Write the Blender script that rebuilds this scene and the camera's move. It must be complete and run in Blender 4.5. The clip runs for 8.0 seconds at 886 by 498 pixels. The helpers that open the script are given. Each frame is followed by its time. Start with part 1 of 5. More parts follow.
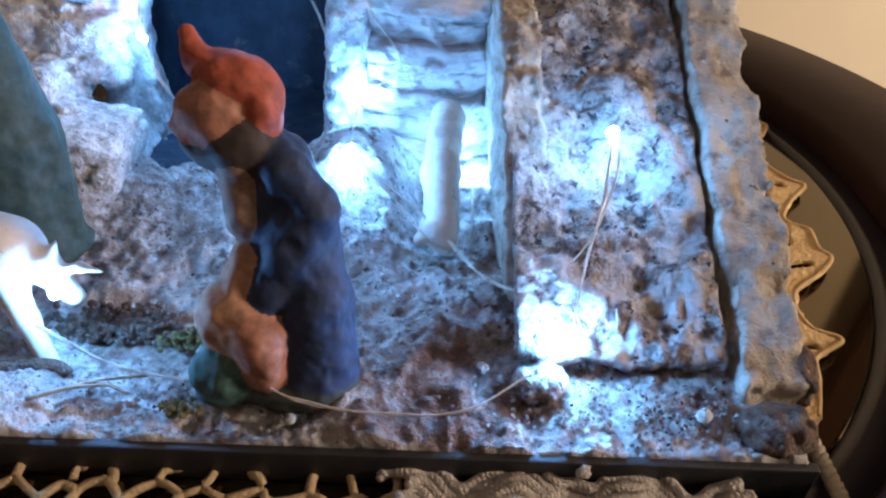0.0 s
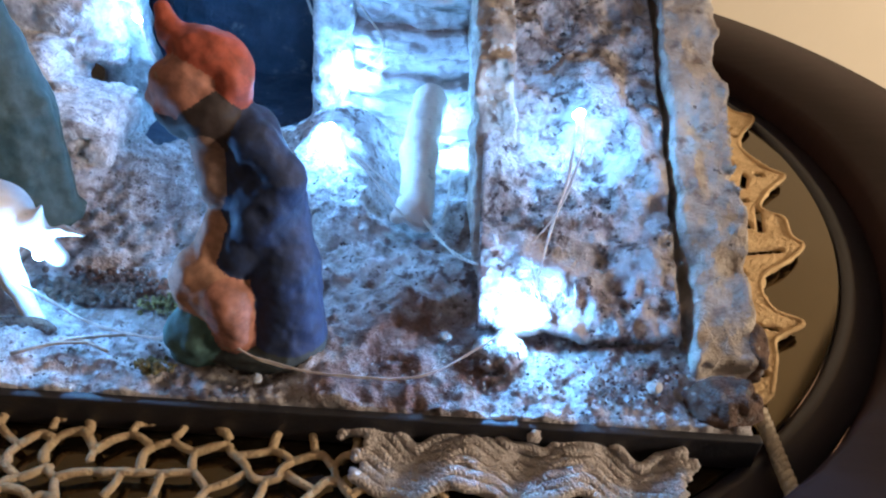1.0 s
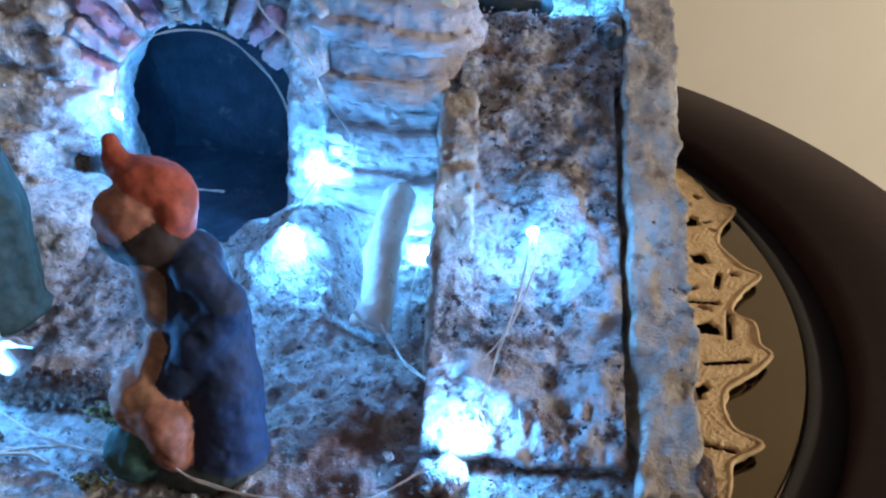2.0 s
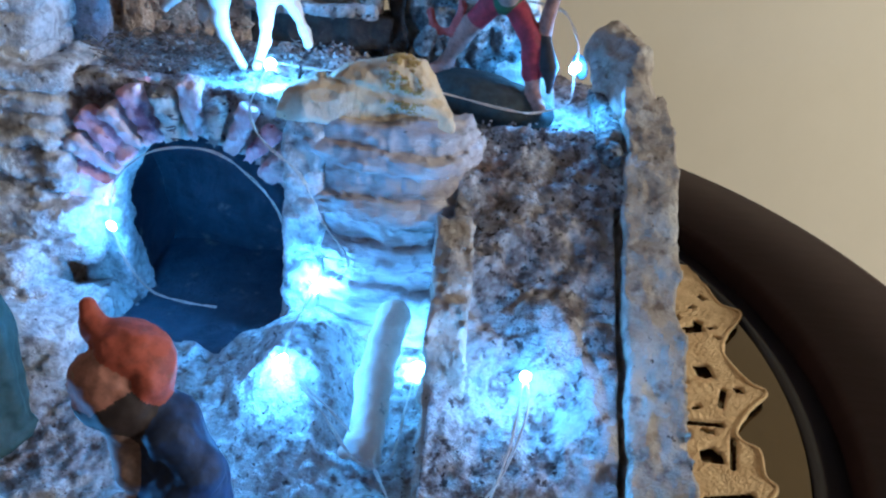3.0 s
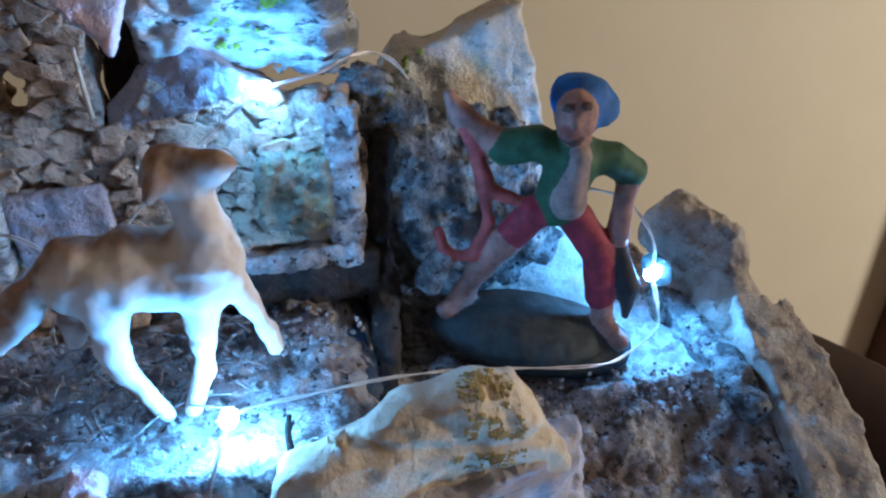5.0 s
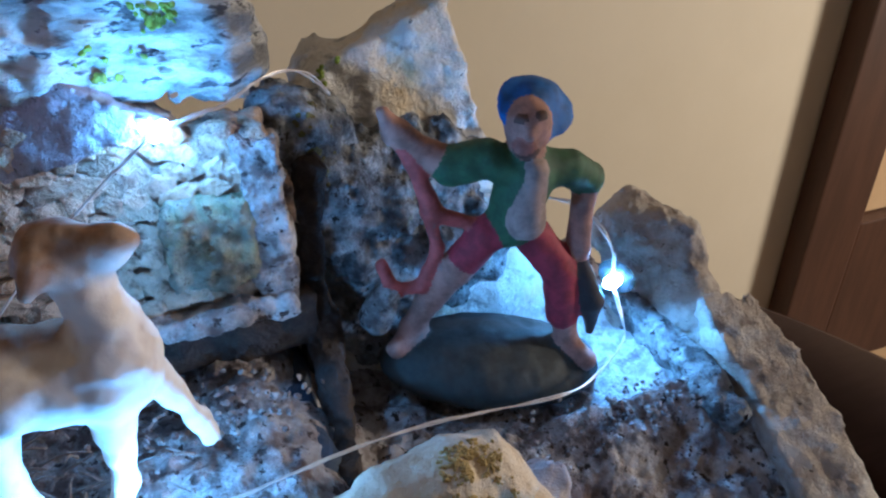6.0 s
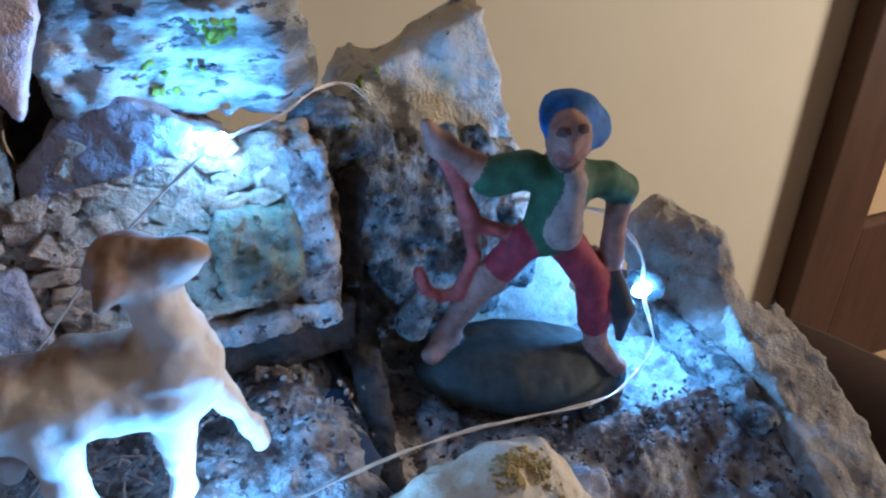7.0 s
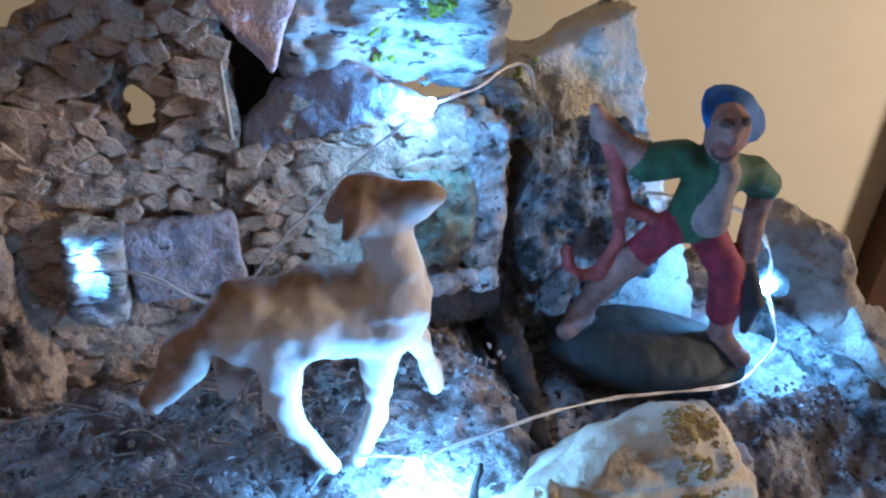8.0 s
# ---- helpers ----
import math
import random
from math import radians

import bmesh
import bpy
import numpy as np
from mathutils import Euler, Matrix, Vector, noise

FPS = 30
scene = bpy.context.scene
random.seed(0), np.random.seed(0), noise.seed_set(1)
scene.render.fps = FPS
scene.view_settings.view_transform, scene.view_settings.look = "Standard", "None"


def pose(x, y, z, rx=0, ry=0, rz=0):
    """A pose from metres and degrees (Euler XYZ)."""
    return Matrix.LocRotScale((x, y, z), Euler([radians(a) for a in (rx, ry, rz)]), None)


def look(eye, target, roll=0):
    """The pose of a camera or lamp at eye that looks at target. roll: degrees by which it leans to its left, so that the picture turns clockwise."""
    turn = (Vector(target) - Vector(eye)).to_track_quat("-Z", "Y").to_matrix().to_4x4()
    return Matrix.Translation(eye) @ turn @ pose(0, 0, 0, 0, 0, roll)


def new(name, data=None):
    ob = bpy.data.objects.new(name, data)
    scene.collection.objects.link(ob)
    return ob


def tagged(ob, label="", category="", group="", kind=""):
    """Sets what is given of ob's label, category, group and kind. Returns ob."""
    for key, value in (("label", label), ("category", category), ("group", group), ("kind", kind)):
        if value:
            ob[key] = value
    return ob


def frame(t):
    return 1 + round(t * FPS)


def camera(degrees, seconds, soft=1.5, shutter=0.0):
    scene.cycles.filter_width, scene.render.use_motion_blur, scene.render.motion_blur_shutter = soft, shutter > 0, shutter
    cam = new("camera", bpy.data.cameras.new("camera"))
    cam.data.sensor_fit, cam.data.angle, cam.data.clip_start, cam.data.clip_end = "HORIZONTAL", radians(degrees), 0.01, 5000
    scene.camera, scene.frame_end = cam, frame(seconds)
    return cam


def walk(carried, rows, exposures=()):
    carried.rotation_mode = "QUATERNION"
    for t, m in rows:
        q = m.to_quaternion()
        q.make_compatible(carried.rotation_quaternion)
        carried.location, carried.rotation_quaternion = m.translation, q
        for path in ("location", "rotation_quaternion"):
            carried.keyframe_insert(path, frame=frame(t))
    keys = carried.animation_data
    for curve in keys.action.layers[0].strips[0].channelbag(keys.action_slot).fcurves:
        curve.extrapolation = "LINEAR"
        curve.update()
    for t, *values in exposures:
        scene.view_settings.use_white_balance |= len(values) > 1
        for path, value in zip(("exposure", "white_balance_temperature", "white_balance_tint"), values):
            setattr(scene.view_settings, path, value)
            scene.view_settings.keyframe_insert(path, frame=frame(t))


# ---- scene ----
cam = camera(65.1, 8.0, soft=2.25)
PATH = [
    (0, (0.026, 0.012, 0.198), (0.066, 1.607, -1.009), 3.2),
    (0.5, (0.036, -0.002, 0.195), (0.047, 1.582, -1.025), 3.7),
    (1, (0.046, -0.002, 0.199), (0.04, 1.584, -1.019), 3.5),
    (1.5, (0.06, 0.008, 0.212), (0.032, 1.612, -0.982), 3.6),
    (1.7, (0.065, 0.013, 0.221), (0.024, 1.629, -0.957), 3.8),
    (2.8, (0.082, 0.039, 0.244), (-0.048, 1.747, -0.79), 3.4),
    (3, (0.076, 0.05, 0.262), (-0.037, 1.742, -0.797), 3.9),
    (3.5, (0.07, 0.077, 0.281), (-0.058, 1.802, -0.724), 3.1),
    (4, (0.051, 0.136, 0.297), (0.017, 1.894, -0.656), 1.0),
    (4.2, (0.038, 0.158, 0.299), (0.073, 1.916, -0.653), 0.2),
    (5.3, (-0.012, 0.245, 0.283), (0.417, 1.932, -0.7), -0.1),
    (5.5, (-0.012, 0.253, 0.284), (0.481, 1.916, -0.712), -0.6),
    (6, (-0.011, 0.265, 0.288), (0.559, 1.878, -0.747), -1.3),
    (6.5, (-0.015, 0.268, 0.288), (0.58, 1.873, -0.747), -1.1),
    (7, (-0.024, 0.268, 0.293), (0.555, 1.876, -0.746), -0.7),
    (7.5, (-0.046, 0.264, 0.291), (0.506, 1.896, -0.724), 0.4),
    (8, (-0.068, 0.261, 0.288), (0.428, 1.922, -0.711), 1.9),
]
EXPO = [(0, 0.06, 5250, 25), (0.5, 0.18, 5580, 27), (1.0, 0.17, 5150, 23), (1.7, 0.0, 4600, 18), (2.8, -0.32, 4500, 15), (3.0, -0.2, 4300, 13), (3.3, 0.08, 4000, 9), (3.6, 0.1, 4000, 9), (4.0, 0.0, 4120, 10), (4.2, -0.3, 4200, 11), (5.3, -0.5, 4700, 20), (6.0, -0.48, 4700, 21), (7.0, -0.44, 4680, 21), (8.0, -0.36, 4850, 22)]
walk(cam, [(t, look(eye, target, roll)) for t, eye, target, roll in PATH], EXPO)

from mathutils.bvhtree import BVHTree

# ---------------------------------------------------------------- light
world = bpy.data.worlds.new("room_air")
world.use_nodes = True
scene.world = world
world.node_tree.nodes["Background"].inputs[0].default_value = (1.0, 0.8, 0.55, 1)
world.node_tree.nodes["Background"].inputs[1].default_value = 0.05


def lamp(name, at, to, watts, size, colour):
    data = bpy.data.lights.new(name, "AREA")
    data.shape, data.size, data.energy, data.color = "DISK", size, watts, colour
    ob = new(name, data)
    ob.matrix_world = look(at, to)
    return tagged(ob, "warm white standing lamp lighting the room", "lamp")


WARM = (1.0, 0.76, 0.42)
lamp("standing_lamp", (1.9, 0.02, 0.52), (0.2, 0.9, -0.05), 42.0, 0.30, WARM)
LED_COLOUR, LED_POWER = (0.27, 0.65, 1.0, 1), 720.0


# ---------------------------------------------------------------- materials
def material(name, colours, scale=120.0, rough=0.85, specks=None, speck_scale=400.0, speck_level=0.62, bump=0.4, bump_scale=700.0,
             metal=0.0, patch=None, patch_scale=40.0, patch_level=0.6, coat=0.0, stretch=(1, 1, 1), per_object=0.0, bump_distance=0.0022):
    """Mottled surface: colours mixed by coarse noise, patches and specks of other colours, fine relief."""
    m = bpy.data.materials.new(name)
    m.use_nodes = True
    nt = m.node_tree
    N, L = nt.nodes, nt.links
    bsdf = N["Principled BSDF"]
    tc = N.new("ShaderNodeTexCoord")
    mp = N.new("ShaderNodeMapping")
    mp.inputs["Scale"].default_value = stretch
    L.new(tc.outputs["Object"], mp.inputs["Vector"])

    def noise_node(sc, detail, seed):
        n = N.new("ShaderNodeTexNoise")
        n.noise_dimensions = "4D"
        n.inputs["W"].default_value = seed
        n.inputs["Scale"].default_value, n.inputs["Detail"].default_value, n.inputs["Roughness"].default_value = sc, detail, 0.62
        L.new(mp.outputs["Vector"], n.inputs["Vector"])
        return n.outputs["Fac"]

    def ramp(fac, a, b):
        r = N.new("ShaderNodeMapRange")
        r.interpolation_type = "SMOOTHSTEP"
        r.inputs["From Min"].default_value, r.inputs["From Max"].default_value = a, b
        L.new(fac, r.inputs["Value"])
        return r.outputs["Result"]

    def mix(fac, a, b):
        x = N.new("ShaderNodeMix")
        x.data_type = "RGBA"
        L.new(fac, x.inputs["Factor"])
        for sock, val in ((x.inputs["A"], a), (x.inputs["B"], b)):
            if isinstance(val, tuple):
                sock.default_value = (*val, 1)
            else:
                L.new(val, sock)
        return x.outputs["Result"]

    col = mix(ramp(noise_node(scale, 6, 1.0), 0.36, 0.64), colours[0], colours[1])
    if len(colours) > 2:
        col = mix(ramp(noise_node(scale * 0.45, 4, 7.0), 0.48, 0.66), col, colours[2])
    if patch:
        col = mix(ramp(noise_node(patch_scale, 5, 3.0), patch_level, patch_level + 0.08), col, patch)
    if specks:
        col = mix(ramp(noise_node(speck_scale * 0.42, 5, 9.0), speck_level - 0.10, speck_level + 0.06), col, tuple(min(0.2, c * 2.2) for c in specks))
        col = mix(ramp(noise_node(speck_scale, 4, 5.0), speck_level, speck_level + 0.06), col, specks)
    if per_object:
        info = N.new("ShaderNodeObjectInfo")
        hsv = N.new("ShaderNodeHueSaturation")
        mr = N.new("ShaderNodeMapRange")
        mr.inputs["To Min"].default_value, mr.inputs["To Max"].default_value = 1 - per_object, 1 + per_object
        L.new(info.outputs["Random"], mr.inputs["Value"])
        L.new(mr.outputs["Result"], hsv.inputs["Value"])
        L.new(col, hsv.inputs["Color"])
        col = hsv.outputs["Color"]
    L.new(col, bsdf.inputs["Base Color"])
    bsdf.inputs["Roughness"].default_value, bsdf.inputs["Metallic"].default_value = rough, metal
    bsdf.inputs["Coat Weight"].default_value = coat
    bsdf.inputs["Coat Roughness"].default_value = 0.25
    if bump:
        b = N.new("ShaderNodeBump")
        b.inputs["Strength"].default_value, b.inputs["Distance"].default_value = bump, bump_distance
        both = N.new("ShaderNodeMath")
        both.operation = "MULTIPLY_ADD"
        both.inputs[1].default_value = 2.2
        L.new(noise_node(bump_scale * 0.33, 6, 13.0), both.inputs[0])
        L.new(noise_node(bump_scale, 5, 11.0), both.inputs[2])
        L.new(both.outputs[0], b.inputs["Height"])
        L.new(b.outputs["Normal"], bsdf.inputs["Normal"])
    return m


PLASTER = material("snowy_plaster", ((0.70, 0.68, 0.68), (0.38, 0.36, 0.36), (0.80, 0.78, 0.77)), 150, specks=(0.08, 0.07, 0.07), speck_level=0.635, speck_scale=210, bump=0.9)
GROUND = material("ground_plaster", ((0.58, 0.55, 0.54), (0.32, 0.28, 0.27), (0.70, 0.68, 0.68)), 110, specks=(0.07, 0.055, 0.05), speck_level=0.60, speck_scale=330, patch=(0.14, 0.085, 0.06), patch_scale=26, patch_level=0.57, bump=1.0)
RAMPCORK = material("brown_ramp_cork", ((0.52, 0.48, 0.46), (0.22, 0.17, 0.155), (0.62, 0.58, 0.55)), 120, specks=(0.05, 0.038, 0.035), speck_level=0.55, speck_scale=240, patch=(0.17, 0.115, 0.095), patch_scale=30, patch_level=0.54, bump=1.0)
CORK = material("rough_cork", ((0.56, 0.53, 0.51), (0.25, 0.20, 0.18), (0.66, 0.63, 0.61)), 120, specks=(0.06, 0.045, 0.04), speck_level=0.57, speck_scale=240, patch=(0.17, 0.11, 0.085), patch_scale=30, patch_level=0.56, bump=1.0)
BARK = material("pale_bark", ((0.54, 0.48, 0.41), (0.36, 0.30, 0.25), (0.60, 0.57, 0.52)), 90, specks=(0.09, 0.07, 0.06), speck_level=0.64, speck_scale=200, bump=0.8)
STRATA = material("layered_rock", ((0.54, 0.49, 0.49), (0.37, 0.32, 0.32), (0.63, 0.60, 0.59)), 48, specks=(0.10, 0.085, 0.08), speck_level=0.66, speck_scale=170, patch=(0.44, 0.33, 0.29), patch_scale=30, patch_level=0.57, stretch=(0.45, 0.45, 1.6), bump=0.7)
CREAM = material("cream_stone", ((0.68, 0.56, 0.38), (0.56, 0.45, 0.32), (0.70, 0.63, 0.52)), 60, specks=(0.14, 0.09, 0.05), speck_level=0.68, speck_scale=180, bump=0.5)
DARKROCK = material("dark_lichen_rock", ((0.33, 0.34, 0.34), (0.08, 0.08, 0.085), (0.56, 0.56, 0.55)), 130, specks=(0.03, 0.03, 0.03), speck_level=0.575, speck_scale=220, patch=(0.17, 0.19, 0.10), patch_scale=45, patch_level=0.6, bump=1.0)
WHITEROCK = material("white_lichen_rock", ((0.64, 0.63, 0.59), (0.36, 0.36, 0.35), (0.72, 0.70, 0.64)), 90, specks=(0.09, 0.09, 0.095), speck_level=0.565, speck_scale=190, patch=(0.36, 0.42, 0.10), patch_scale=60, patch_level=0.63, stretch=(0.6, 0.6, 1.5), bump=0.9)
PEAK = material("peak_stone", ((0.85, 0.83, 0.78), (0.72, 0.68, 0.61), (0.76, 0.60, 0.35)), 55, specks=(0.14, 0.12, 0.10), speck_level=0.655, speck_scale=190, bump=0.8)
MASONRY = material("masonry_mortar", ((0.60, 0.46, 0.34), (0.40, 0.29, 0.21)), 170, specks=(0.04, 0.03, 0.03), speck_scale=300, bump=1.0)
CHIP = material("stone_chip", ((0.70, 0.53, 0.38), (0.56, 0.41, 0.29), (0.72, 0.60, 0.47)), 160, specks=(0.10, 0.07, 0.05), speck_level=0.64, speck_scale=300, bump=0.9, per_object=0.14)
LAVENDER = material("pale_render", ((0.52, 0.50, 0.56), (0.40, 0.37, 0.42)), 130, specks=(0.16, 0.14, 0.15), speck_scale=260, bump=0.8)
GREENISH = material("lichen_block", ((0.34, 0.35, 0.22), (0.22, 0.21, 0.16), (0.46, 0.45, 0.38)), 120, specks=(0.10, 0.10, 0.07), speck_scale=240, speck_level=0.58, bump=0.9)
PINK = material("pink_white_stone", ((0.76, 0.62, 0.64), (0.66, 0.48, 0.53), (0.78, 0.72, 0.72)), 110, specks=(0.50, 0.12, 0.16), speck_scale=90, speck_level=0.68, bump=0.6)
PINKER = material("rosy_stone", ((0.78, 0.48, 0.55), (0.72, 0.38, 0.45), (0.78, 0.62, 0.66)), 110, specks=(0.34, 0.05, 0.08), speck_scale=110, speck_level=0.62, bump=0.6)
NAVY = material("dark_blue_cave", ((0.05, 0.072, 0.115), (0.028, 0.042, 0.072)), 60, specks=(0.14, 0.17, 0.22), speck_scale=140, speck_level=0.68, rough=0.7, bump=0.5)
SOIL = material("brown_soil", ((0.16, 0.095, 0.065), (0.09, 0.055, 0.04)), 130, specks=(0.28, 0.22, 0.2), speck_scale=300, bump=1.0)
MOSS = material("yellow_moss", ((0.58, 0.44, 0.17), (0.46, 0.34, 0.13)), 260, bump=0.8)
OLIVE = material("olive_moss", ((0.20, 0.18, 0.05), (0.12, 0.10, 0.04)), 260, bump=0.8)
BLACK = material("black_tray_board", ((0.012, 0.012, 0.018), (0.02, 0.018, 0.02)), 60, rough=0.55, bump=0.15)
TABLE = material("dark_brown_lacquer", ((0.030, 0.014, 0.013), (0.024, 0.011, 0.010)), 30, rough=0.5, bump=0.05, stretch=(1, 6, 1))
GROOVE = material("dark_rim", ((0.020, 0.018, 0.026), (0.028, 0.024, 0.03)), 30, rough=0.4, bump=0.05)
GLASS = material("tinted_mirror_glass", ((0.125, 0.095, 0.052), (0.11, 0.083, 0.045)), 6, rough=0.06, metal=0.9, bump=0.0)
WALL = material("cream_wall_paint", ((0.78, 0.70, 0.53), (0.75, 0.67, 0.50)), 5, rough=0.9, bump=0.08, bump_scale=60)
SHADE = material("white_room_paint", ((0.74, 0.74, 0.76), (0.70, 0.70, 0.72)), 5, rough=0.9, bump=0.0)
WOOD = material("brown_door_wood", ((0.085, 0.038, 0.02), (0.06, 0.027, 0.014)), 12, rough=0.5, bump=0.1, bump_scale=40, stretch=(4, 4, 0.5))
PALEWOOD = material("tan_door_panel", ((0.60, 0.42, 0.22), (0.54, 0.37, 0.19)), 8, rough=0.6, bump=0.1, bump_scale=40)
TABLE.node_tree.nodes["Principled BSDF"].inputs["Specular IOR Level"].default_value = 0.18
FLOOR = material("floor_tiles_brown", ((0.22, 0.14, 0.09), (0.18, 0.11, 0.07)), 8, rough=0.5, bump=0.1, bump_scale=40)
COTTON = material("cream_cotton", ((0.72, 0.53, 0.29), (0.60, 0.42, 0.22)), 220, rough=0.95, bump=1.0, bump_scale=1100)
# cotton turned tan: the warm lamplight is put into its colour
LAMPLITCOTTON = material("lamplit_cotton", ((0.76, 0.54, 0.25), (0.60, 0.40, 0.17)), 90, bump=0.6, bump_scale=900)
WHITECOTTON = material("white_cotton", ((0.72, 0.64, 0.58), (0.60, 0.52, 0.46)), 220, rough=0.95, bump=1.0, bump_scale=1100)
ROPE = material("ivory_cord", ((0.66, 0.58, 0.44), (0.54, 0.46, 0.33)), 300, rough=0.9, bump=0.8)
WIRE = material("copper_silver_wire", ((0.70, 0.64, 0.58), (0.55, 0.48, 0.42)), 200, rough=0.3, metal=0.35, bump=0.0)
BULB_CLEAR = material("clear_resin", ((0.8, 0.85, 0.9), (0.7, 0.8, 0.9)), 200, rough=0.15, bump=0.0)
# near-black brown of the twig, also the painted shade of gaps and cracks
TWIGSHADE = material("twig_and_shade", ((0.055, 0.040, 0.032), (0.028, 0.021, 0.019)), 200, bump=0.8)
STRAW = material("grey_straw", ((0.32, 0.28, 0.25), (0.20, 0.17, 0.15)), 250, bump=0.6)


def paint(name, a, b=None, rough=0.72):
    b = b or tuple(c * 0.58 for c in a)
    return material(name, (a, b), 190, rough=rough, specks=tuple(c * 0.55 for c in a), speck_scale=420, speck_level=0.70, bump=0.25, bump_scale=400, bump_distance=0.0005)


SKIN = paint("painted_skin", (0.38, 0.165, 0.11))
PALESKIN = paint("pale_painted_skin", (0.37, 0.20, 0.155))
DULLSHIRT = paint("dull_shirt_paint", (0.34, 0.25, 0.22))
ORANGE = paint("orange_cap_paint", (0.36, 0.075, 0.036))
BROWNBEARD = paint("dark_beard_paint", (0.035, 0.022, 0.022))
BLUECOAT = paint("navy_coat_paint", (0.012, 0.027, 0.090))
SHIRT = paint("cream_shirt_paint", (0.52, 0.42, 0.33))
TANTROUSER = paint("ochre_trouser_paint", (0.44, 0.23, 0.14))
GREENBASE = paint("dull_green_base_paint", (0.06, 0.13, 0.12))
DARKBASE = paint("dark_base_paint", (0.038, 0.046, 0.044))
GREENJACKET = paint("green_jacket_paint", (0.040, 0.105, 0.045))
REDTROUSER = paint("crimson_trouser_paint", (0.30, 0.026, 0.048))
BLUEHAT = paint("bright_blue_hat_paint", (0.02, 0.13, 0.46))
HARE = paint("black_game_paint", (0.025, 0.02, 0.022))
ROBE = paint("dark_green_robe_paint", (0.014, 0.036, 0.034), (0.030, 0.055, 0.052))
DEERWHITE = paint("white_deer_paint", (0.72, 0.66, 0.60), (0.66, 0.60, 0.55))
GOATWHITE = paint("white_goat_paint", (0.78, 0.74, 0.72), (0.70, 0.66, 0.64))

DEER = paint("fawn_and_white_paint", (0.38, 0.22, 0.13))
_n, _l = DEER.node_tree.nodes, DEER.node_tree.links
_b = _n["Principled BSDF"]
_old = _b.inputs["Base Color"].links[0].from_socket
_a = _n.new("ShaderNodeAttribute")
_a.attribute_name = "second_paint"
_x = _n.new("ShaderNodeMix")
_x.data_type = "RGBA"
_x.inputs["B"].default_value = (0.74, 0.68, 0.62, 1)
_l.new(_a.outputs["Fac"], _x.inputs["Factor"])
_l.new(_old, _x.inputs["A"])
_l.new(_x.outputs["Result"], _b.inputs["Base Color"])

LED = bpy.data.materials.new("lit_led")
LED.use_nodes = True
LED.node_tree.nodes["Principled BSDF"].inputs["Emission Color"].default_value = LED_COLOUR
LED.node_tree.nodes["Principled BSDF"].inputs["Emission Strength"].default_value = LED_POWER


# ---------------------------------------------------------------- shaping helpers
def empty(name, at=(0, 0, 0)):
    ob = new(name)
    ob.location = at
    ob.empty_display_size = 0.01
    return ob


def mesh_object(name, verts, faces, mats, parent=None, smooth=True, index=None):
    me = bpy.data.meshes.new(name)
    me.from_pydata([tuple(v) for v in verts], [], [tuple(f) for f in faces])
    for m in mats if isinstance(mats, (list, tuple)) else [mats]:
        me.materials.append(m)
    if smooth:
        me.polygons.foreach_set("use_smooth", [True] * len(me.polygons))
    if index is not None:
        me.polygons.foreach_set("material_index", [int(i) for i in index])
    me.update()
    ob = new(name, me)
    if parent:
        ob.parent = parent
        ob.matrix_parent_inverse = Matrix.Translation(parent.location).inverted() if parent.type == "EMPTY" else Matrix()
    return ob


def part(name, bm, mat, parent, label="", smooth=False):
    me = bpy.data.meshes.new(name)
    bm.to_mesh(me)
    bm.free()
    me.materials.append(mat)
    if smooth:
        me.polygons.foreach_set("use_smooth", [True] * len(me.polygons))
    ob = new(name, me)
    if parent:
        ob.parent = parent
        ob.matrix_parent_inverse = Matrix.Translation(parent.location).inverted() if parent.type == "EMPTY" else Matrix()
    return tagged(ob, label)


def box(lo, hi, bevel=0.0, segments=2):
    bm = bmesh.new()
    c = [(a + b) / 2 for a, b in zip(lo, hi)]
    d = [b - a for a, b in zip(lo, hi)]
    bmesh.ops.create_cube(bm, size=1, matrix=Matrix.Translation(c) @ Matrix.Diagonal((*d, 1)))
    if bevel:
        bmesh.ops.bevel(bm, geom=bm.edges[:], offset=bevel, segments=segments, affect="EDGES", profile=0.6)
    return bm


def vnoise(p, seed=0):
    """Smooth value noise, -1 to 1, at the rows of p."""
    q = np.floor(p).astype(np.int64)
    f = p - q
    f = f * f * (3 - 2 * f)
    out = np.zeros(len(p))
    for dx in (0, 1):
        for dy in (0, 1):
            for dz in (0, 1):
                n = (q[:, 0] + dx) * 374761393 + (q[:, 1] + dy) * 668265263 + (q[:, 2] + dz) * 1440662683 + seed * 974634777
                n = (n ^ (n >> 13)) * 1274126177 & 0x7FFFFFFF
                n = (n ^ (n >> 16)) & 0xFFFF
                w = (f[:, 0] if dx else 1 - f[:, 0]) * (f[:, 1] if dy else 1 - f[:, 1]) * (f[:, 2] if dz else 1 - f[:, 2])
                out += w * (n / 32767.5 - 1)
    return out


def fbm(p, size, seed=0, octaves=4, gain=0.5):
    out, a, s = np.zeros(len(p)), 1.0, 1.0 / size
    for i in range(octaves):
        out += a * vnoise(p * s + 17.3 * i, seed + i)
        a, s = a * gain, s * 2.03
    return out


